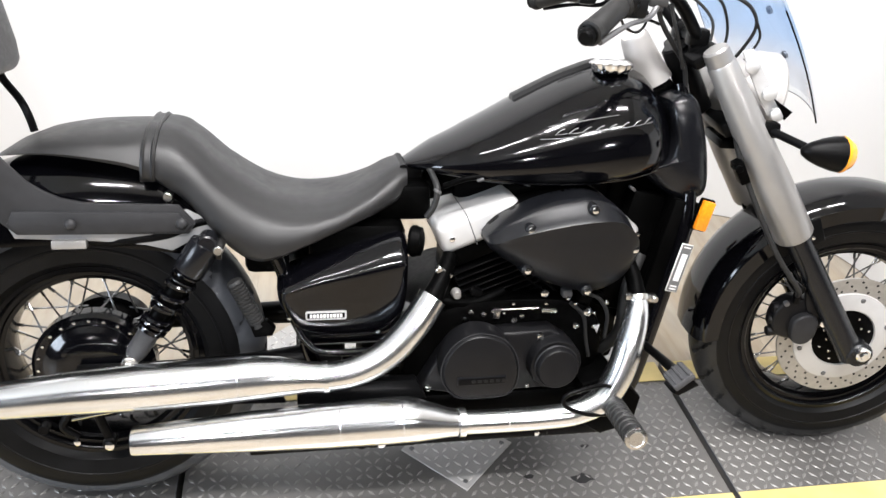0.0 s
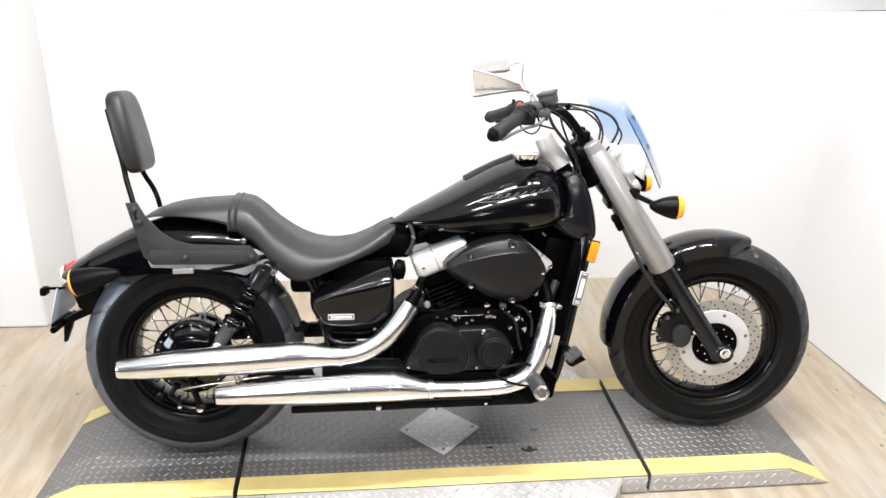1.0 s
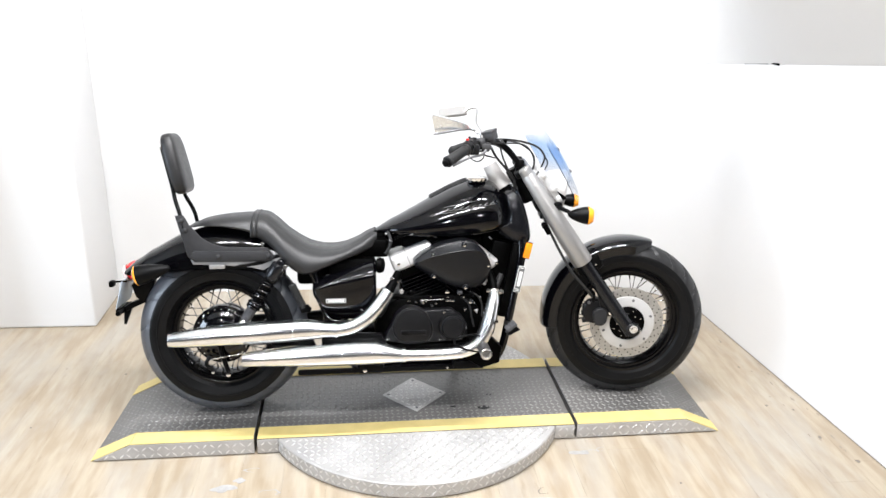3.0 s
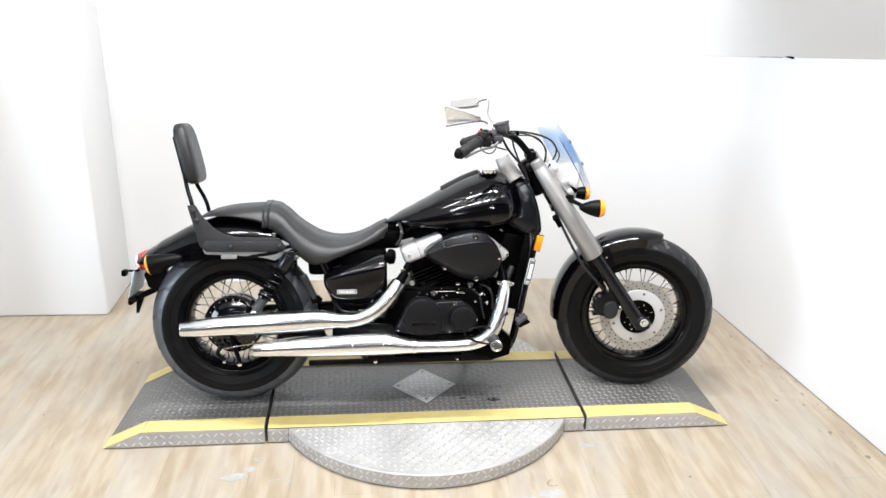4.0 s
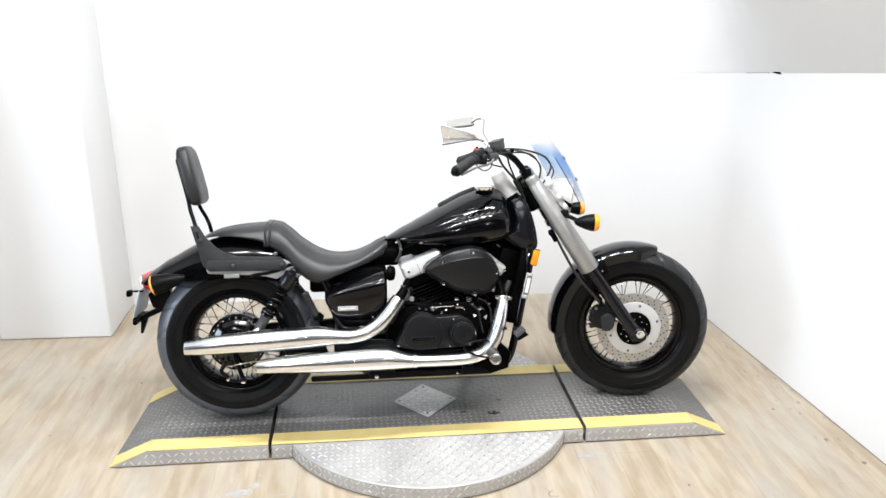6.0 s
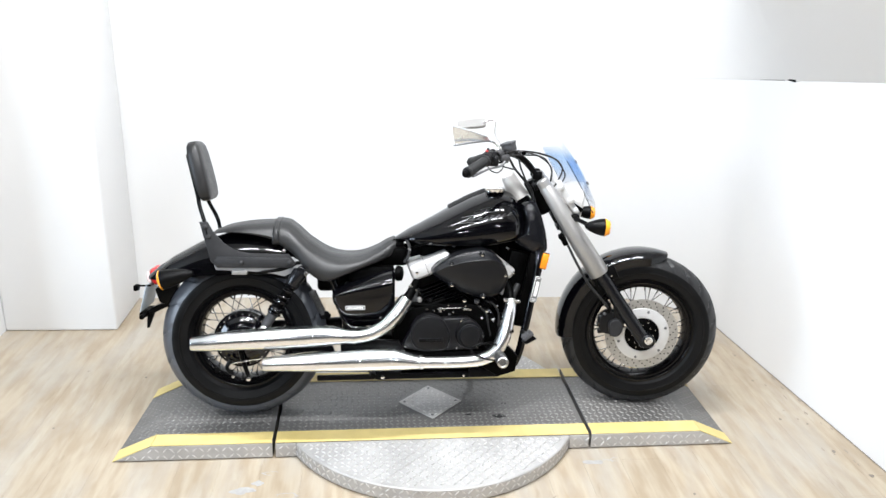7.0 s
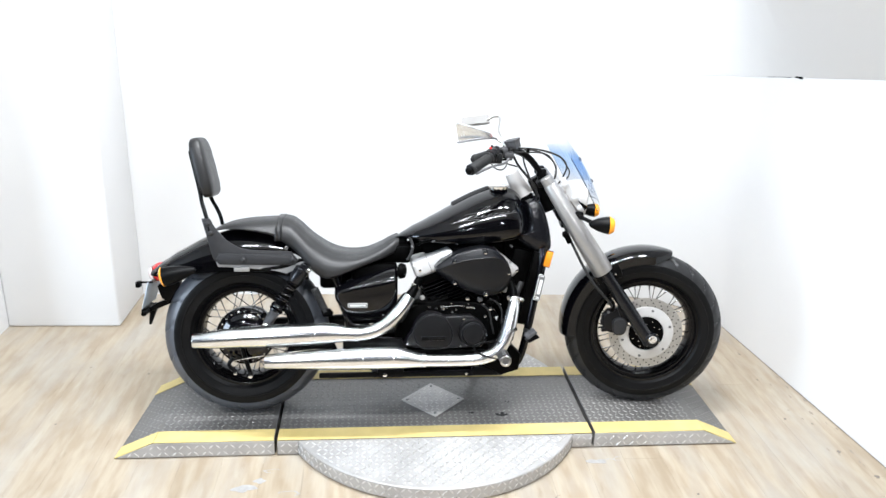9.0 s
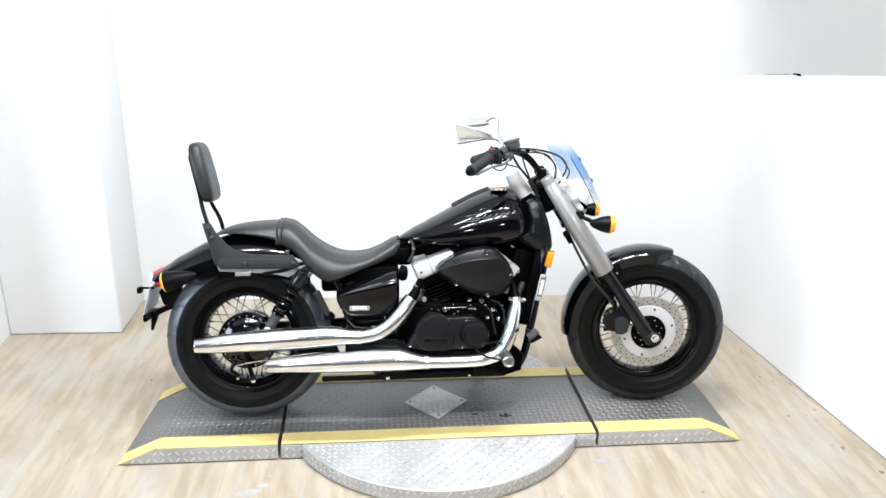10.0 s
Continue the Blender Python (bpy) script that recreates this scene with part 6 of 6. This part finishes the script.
    # horn and hoses behind the rear cylinder
    part("horn", lathe([(0, 0.0), (0.026, 0.0), (0.030, 0.005), (0.030, 0.012), (0.027, 0.017), (0.027, 0.022), (0.016, 0.026), (0, 0.028)], (-0.207, -0.135, 0.575), (-0.12, -0.165, 0.575), 28), IRON, bike, "black round horn")
    part("hose", tube([(-0.165, -0.05, 0.70), (-0.155, -0.11, 0.672), (-0.16, -0.12, 0.64), (-0.175, -0.12, 0.615)], 0.006, 10), GRIP, bike, "black hose")
    part("fuel_line", tube([(-0.14, -0.10, 0.67), (-0.09, -0.115, 0.69), (-0.03, -0.11, 0.685), (0.03, -0.10, 0.672), (0.10, -0.11, 0.685)], 0.0055, 10), IRON, bike, "black fuel line")
    for x, z, t in ((-0.155, 0.665, 30), (-0.075, 0.687, -15), (0.015, 0.678, 20), (0.115, 0.683, 5), (0.23, 0.668, 40)):
        part("clip", box((x, -0.118, z), (0.014, 0.012, 0.006), 0.002, pose(0, 0, 0, 0, t, 0)), GREY, bike, "small dull clip")


def chassis():
    for s in (-1, 1):
        y = s * 0.125
        part("frame_tube", tube([(0.335, s * 0.05, 0.86), (0.352, s * 0.09, 0.74), (0.350, y, 0.60), (0.328, y, 0.47), (0.303, y, 0.34), (0.278, y, 0.235), (0.245, y, 0.19), (0.18, y, 0.178), (-0.05, y, 0.176), (-0.26, y, 0.182), (-0.34, y, 0.22), (-0.385, y, 0.32), (-0.42, y, 0.45), (-0.46, y, 0.56), (-0.55, y, 0.62)], 0.0155, 14, 5), BLACK, bike, "black frame downtube and rail")
        part("neck_panel", dome(smooth_loop([(0.292, 0.838), (0.338, 0.846), (0.366, 0.790), (0.386, 0.716), (0.389, 0.656), (0.356, 0.640), (0.322, 0.648), (0.272, 0.680), (0.250, 0.705), (0.290, 0.720), (0.300, 0.770)], 4), [(s * 0.05, 1.0), (s * 0.098, 1.0), (s * 0.112, 0.97), (s * 0.122, 0.88), (s * 0.130, 0.68), (s * 0.134, 0.35)]), NECK, bike, "satin black neck panel")
        amber = part("side_reflector", box((0.369, s * 0.158, 0.622), (0.026, 0.012, 0.060), 0.003, pose(0, 0, 0, 0, 14, 0)), REFLECT, bike, "amber side reflector")
        part("reflector_base", box((0.369, s * 0.150, 0.622), (0.030, 0.010, 0.066), 0.003, pose(0, 0, 0, 0, 14, 0)), IRON, amber)
    rad = part("radiator", box((0.315, 0, 0.50), (0.05, 0.235, 0.30), 0.006, pose(0, 0, 0, 0, 12, 0)), IRON, bike, "black radiator between the downtubes")
    part("fan_shroud", box((0.258, 0, 0.525), (0.075, 0.19, 0.26), 0.012, pose(0, 0, 0, 0, 12, 0)), IRON, rad, "black fan shroud")
    part("side_tank", box((0.32, -0.12, 0.50), (0.06, 0.02, 0.29), 0.005, pose(0, 0, 0, 0, 12, 0)), IRON, rad)
    part("radiator_bracket", box((0.345, 0, 0.665), (0.05, 0.2, 0.03), 0.006), IRON, rad)
    tag = part("warning_label", box((0.341, -0.1445, 0.508), (0.026, 0.003, 0.104), 0.001, pose(0, 0, 0, 0, 12.5, 0), 1), PAPER, bike, "white-bordered dark sticker with unreadable bars")
    part("label_ground", box((0.341, -0.1465, 0.508), (0.0225, 0.001, 0.100), 0, pose(0, 0, 0, 0, 12.5, 0)), INK, tag, "dark ground with a white border")
    part("label_field", box((0.3415, -0.1474, 0.510), (0.012, 0.001, 0.058), 0, pose(0, 0, 0, 0, 12.5, 0)), PAPER, tag)
    for z in (0.464, 0.470, 0.552):
        part("label_bar", box((0.341 + (z - 0.508) * 0.222, -0.1474, z), (0.015, 0.001, 0.0028), 0, pose(0, 0, 0, 0, 12.5, 0)), PAPER, tag)
    part("backbone", join(tube([(0.33, 0, 0.86), (0.15, 0, 0.72), (-0.1, 0, 0.66), (-0.35, 0, 0.60), (-0.55, 0, 0.60)], 0.03, 14), box((-0.30, 0, 0.50), (0.18, 0.22, 0.20), 0.02), box((-0.21, 0, 0.63), (0.10, 0.16, 0.07), 0.012), box((-0.47, 0, 0.56), (0.08, 0.2, 0.12), 0.015)), IRON, bike, "black frame backbone and battery box")
    part("lower_guard", join(box((-0.30, -0.10, 0.395), (0.23, 0.10, 0.05), 0.01), tube([(-0.43, -0.168, 0.45), (-0.40, -0.175, 0.395), (-0.36, -0.178, 0.372), (-0.22, -0.178, 0.372)], 0.007, 10)), BLACK, bike, "black frame loop under the side cover")
    # foot pegs
    for s in (-1, 1):
        a, b = Vector((0.180, s * 0.235, 0.276)), Vector((0.166, s * 0.400, 0.290))
        peg = part("foot_peg", join(rod(a, a + (b - a) * 0.3, 0.016, 0.020), box(a, (0.04, 0.03, 0.045), 0.008)), GREY, bike, "folding foot peg")
        part("peg_rubber", lathe([(0, 0), (0.019, 0)] + [p for i in range(7) for p in ((0.0215, 0.006 + i * 0.016), (0.0215, 0.014 + i * 0.016), (0.0195, 0.0155 + i * 0.016))] + [(0.0215, 0.122), (0.0215, 0.128), (0, 0.129)], a + (b - a) * 0.22, b, 24), GRIP, peg, "ribbed peg rubber")
        part("peg_cap", lathe([(0, 0), (0.0205, 0), (0.0215, 0.002), (0.0205, 0.006), (0.015, 0.0075), (0.0135, 0.006), (0, 0.006)], a + (b - a) * 0.985, b + (b - a) * 0.1, 24), STEEL, peg, "bright peg end cap")
        part("peg_mount", slab([(0.13, 0.30), (0.20, 0.32), (0.26, 0.26), (0.25, 0.20), (0.18, 0.18), (0.12, 0.22)], s * 0.125, s * 0.225, 0.012), IRON, bike, "black peg mount")
    part("brake_pedal", tube([(0.175, -0.268, 0.315), (0.14, -0.285, 0.332), (0.08, -0.295, 0.325), (0.066, -0.295, 0.312), (0.076, -0.295, 0.294), (0.12, -0.29, 0.274), (0.165, -0.275, 0.262)], 0.0042, 10), SATIN, bike, "bent black brake pedal")
    pedal = part("pedal_arm", join(tube([(0.292, -0.130, 0.335), (0.290, -0.20, 0.345), (0.284, -0.29, 0.358), (0.280, -0.312, 0.364)], [0.009, 0.009, 0.010, 0.010], 10), slab([(0.250, 0.348), (0.262, 0.342), (0.300, 0.362), (0.282, 0.380)], -0.312, -0.355, 0.004)), SATIN, bike, "black foot brake arm")
    # The pad's lit upper face is painted grey over the black arm.
    part("pedal_pad", join(box((0.268, -0.334, 0.372), (0.044, 0.050, 0.014), 0.004, pose(0, 0, 0, 0, -38, 0)), *[box((0.256 + 0.011 * k, -0.334, 0.3655 + 0.0086 * k), (0.005, 0.046, 0.017), 0.002, pose(0, 0, 0, 0, -38, 0)) for k in range(3)]), PAD, pedal, "rubber pedal pad, painted grey for its lit top")
    part("shift_lever", tube([(0.18, 0.25, 0.25), (0.28, 0.27, 0.235), (0.34, 0.262, 0.24)], 0.007, 10), SATIN, bike, "black shift lever")
    part("side_stand", join(tube([(0.10, 0.17, 0.19), (0.14, 0.225, 0.115), (0.16, 0.262, 0.062)], 0.011, 10), box((0.165, 0.268, 0.060), (0.06, 0.045, 0.009), 0.003, pose(0, 0, 0, -12, 0, 0))), SATIN, bike, "black side stand resting on the deck")
    part("sump_rail", join(box((-0.16, -0.20, 0.186), (0.70, 0.018, 0.020), 0.005), box((-0.24, -0.19, 0.192), (0.10, 0.04, 0.036), 0.008), box((0.13, -0.20, 0.195), (0.12, 0.03, 0.034), 0.008), rod((-0.30, -0.215, 0.19), (-0.30, -0.165, 0.19), 0.012)), SATIN, bike, "black lower rail")
    bolt(-0.262, -0.2105, 0.188, bike, 1.2)
    bolt(0.05, -0.2095, 0.187, bike, 0.8)


front_end()
cockpit()
tank()
rear_body()
rear_end()
exhaust()
engine()
chassis()


# ---- the plank floor ----
def plank_floor():
    base = structure("floor", box((0, (FAR_Y0 + Y1) / 2, -0.06), (FAR_X1 - FAR_X0 + 0.2, Y1 - FAR_Y0 + 0.2, 0.1)), SEAM,
                     "light wood-look vinyl plank floor", "floor")
    wide, long = 0.152, 1.22
    mesh = mesh_of(box((0, 0, -0.0055), (wide - 0.0003, long - 0.0003, 0.011), 0.0003, seg=1), "plank", WOOD)
    shift = random.Random(4)
    rest_v, rest_f = [], []
    for i in range(int((FAR_X1 - FAR_X0) / wide) + 1):
        x = FAR_X0 + (i + 0.5) * wide
        y = Y1 - shift.random() * long
        while y > FAR_Y0 - long:
            if X0 - 0.15 < x < X1 + 0.1 and y > -2.6:
                repeat("plank", mesh, base, Matrix.Translation((x, y + long / 2, 0)))
            else:
                k, hx, hy = len(rest_v), wide / 2 - 0.0003, long / 2 - 0.0003
                rest_v += [(x + a * hx, y + long / 2 + b * hy, z) for z in (-0.011, 0) for a, b in ((-1, -1), (1, -1), (1, 1), (-1, 1))]
                rest_f += [tuple(k + q for q in face) for face in ((4, 5, 6, 7), (0, 1, 5, 4), (1, 2, 6, 5), (2, 3, 7, 6), (3, 0, 4, 7))]
            y -= long
    stuff_mesh("planks", rest_v, rest_f, WOOD, base)
    # scuffs and dried drips round the platform
    wear = random.Random(8)
    for x, y, r, long_way, mat in ((0.422, -0.87, 0.022, 0.8, SCUFF_SHADE), (0.66, -0.655, 0.030, 0.5, DUST), (0.70, -0.64, 0.020, 0.6, DUST), (-0.537, -0.81, 0.040, 0.4, DUST), (-0.61, -0.68, 0.035, 0.35, DUST), (0.30, -0.93, 0.04, 0.3, DUST)):
        turn = wear.uniform(0, 6.28)
        inner, outer = [], []
        for k in range(11):
            a = turn + k * 0.42
            q = r * wear.uniform(0.8, 1.2)
            w = 0.10 + 0.22 * math.sin(k * 0.31) * wear.uniform(0.4, 1.0)
            outer.append((x + q * math.cos(a), y + q * long_way * math.sin(a), 0.0008))
            inner.append((x + q * (1 - w) * math.cos(a), y + q * (1 - w) * long_way * math.sin(a), 0.0008))
        bm = bmesh.new()
        a, b = [bm.verts.new(v) for v in outer], [bm.verts.new(v) for v in inner]
        for k in range(10):
            bm.faces.new((a[k], a[k + 1], b[k + 1], b[k]))
        part("scuff", bm, mat, base)
    for x, y, rx, ry in ((0.318, -0.955, 0.042, 0.020), (0.405, -0.925, 0.050, 0.024), (0.605, -0.655, 0.036, 0.016), (-0.705, -0.780, 0.048, 0.020), (-0.650, -0.735, 0.026, 0.016)):
        lobes = [wear.uniform(0.55, 1.2) for _ in range(9)]
        ring = []
        for k in range(36):
            q = k / 36 * 9
            i, f = int(q), q - int(q)
            r = lobes[i] * (1 - f) + lobes[(i + 1) % 9] * f + wear.uniform(-0.06, 0.06)
            ring.append((x + rx * r * math.cos(k * 0.17453), y + ry * r * math.sin(k * 0.17453)))
        part("blotch", prism(ring, -0.001, 0.0006), DUST, base, "dried grey blotch on the planks")
    for k in range(16):
        y = wear.uniform(-0.95, 0.25)
        x, r, w = right_x(y) - 0.012 - 0.16 * wear.random() ** 2, wear.uniform(0.006, 0.014), wear.uniform(0.25, 0.5)
        ring = [(x + r * w * wear.uniform(0.5, 1.2) * math.cos(q * 0.6283), y + r * wear.uniform(0.6, 1.5) * math.sin(q * 0.6283)) for q in range(10)]
        part("grime", prism(ring, -0.001, 0.0005), DIRT, base, "brown grime by the wall")
    for x, y, r in ((1.535, -0.05, 0.006), (1.50, -0.38, 0.007), (1.60, -0.42, 0.005), (0.93, -0.86, 0.006), (1.60, -0.62, 0.009), (1.66, -0.78, 0.012), (0.95, -0.12, 0.005), (1.56, 0.20, 0.006), (-1.25, 0.05, 0.006), (-1.5, -0.35, 0.005)):
        ring = [(x + r * wear.uniform(0.6, 1.2) * math.cos(k * 0.7854), y + r * wear.uniform(0.6, 1.4) * math.sin(k * 0.7854)) for k in range(8)]
        part("speck", prism(ring, -0.001, 0.0006), SCUFF_SHADE, base)


plank_floor()
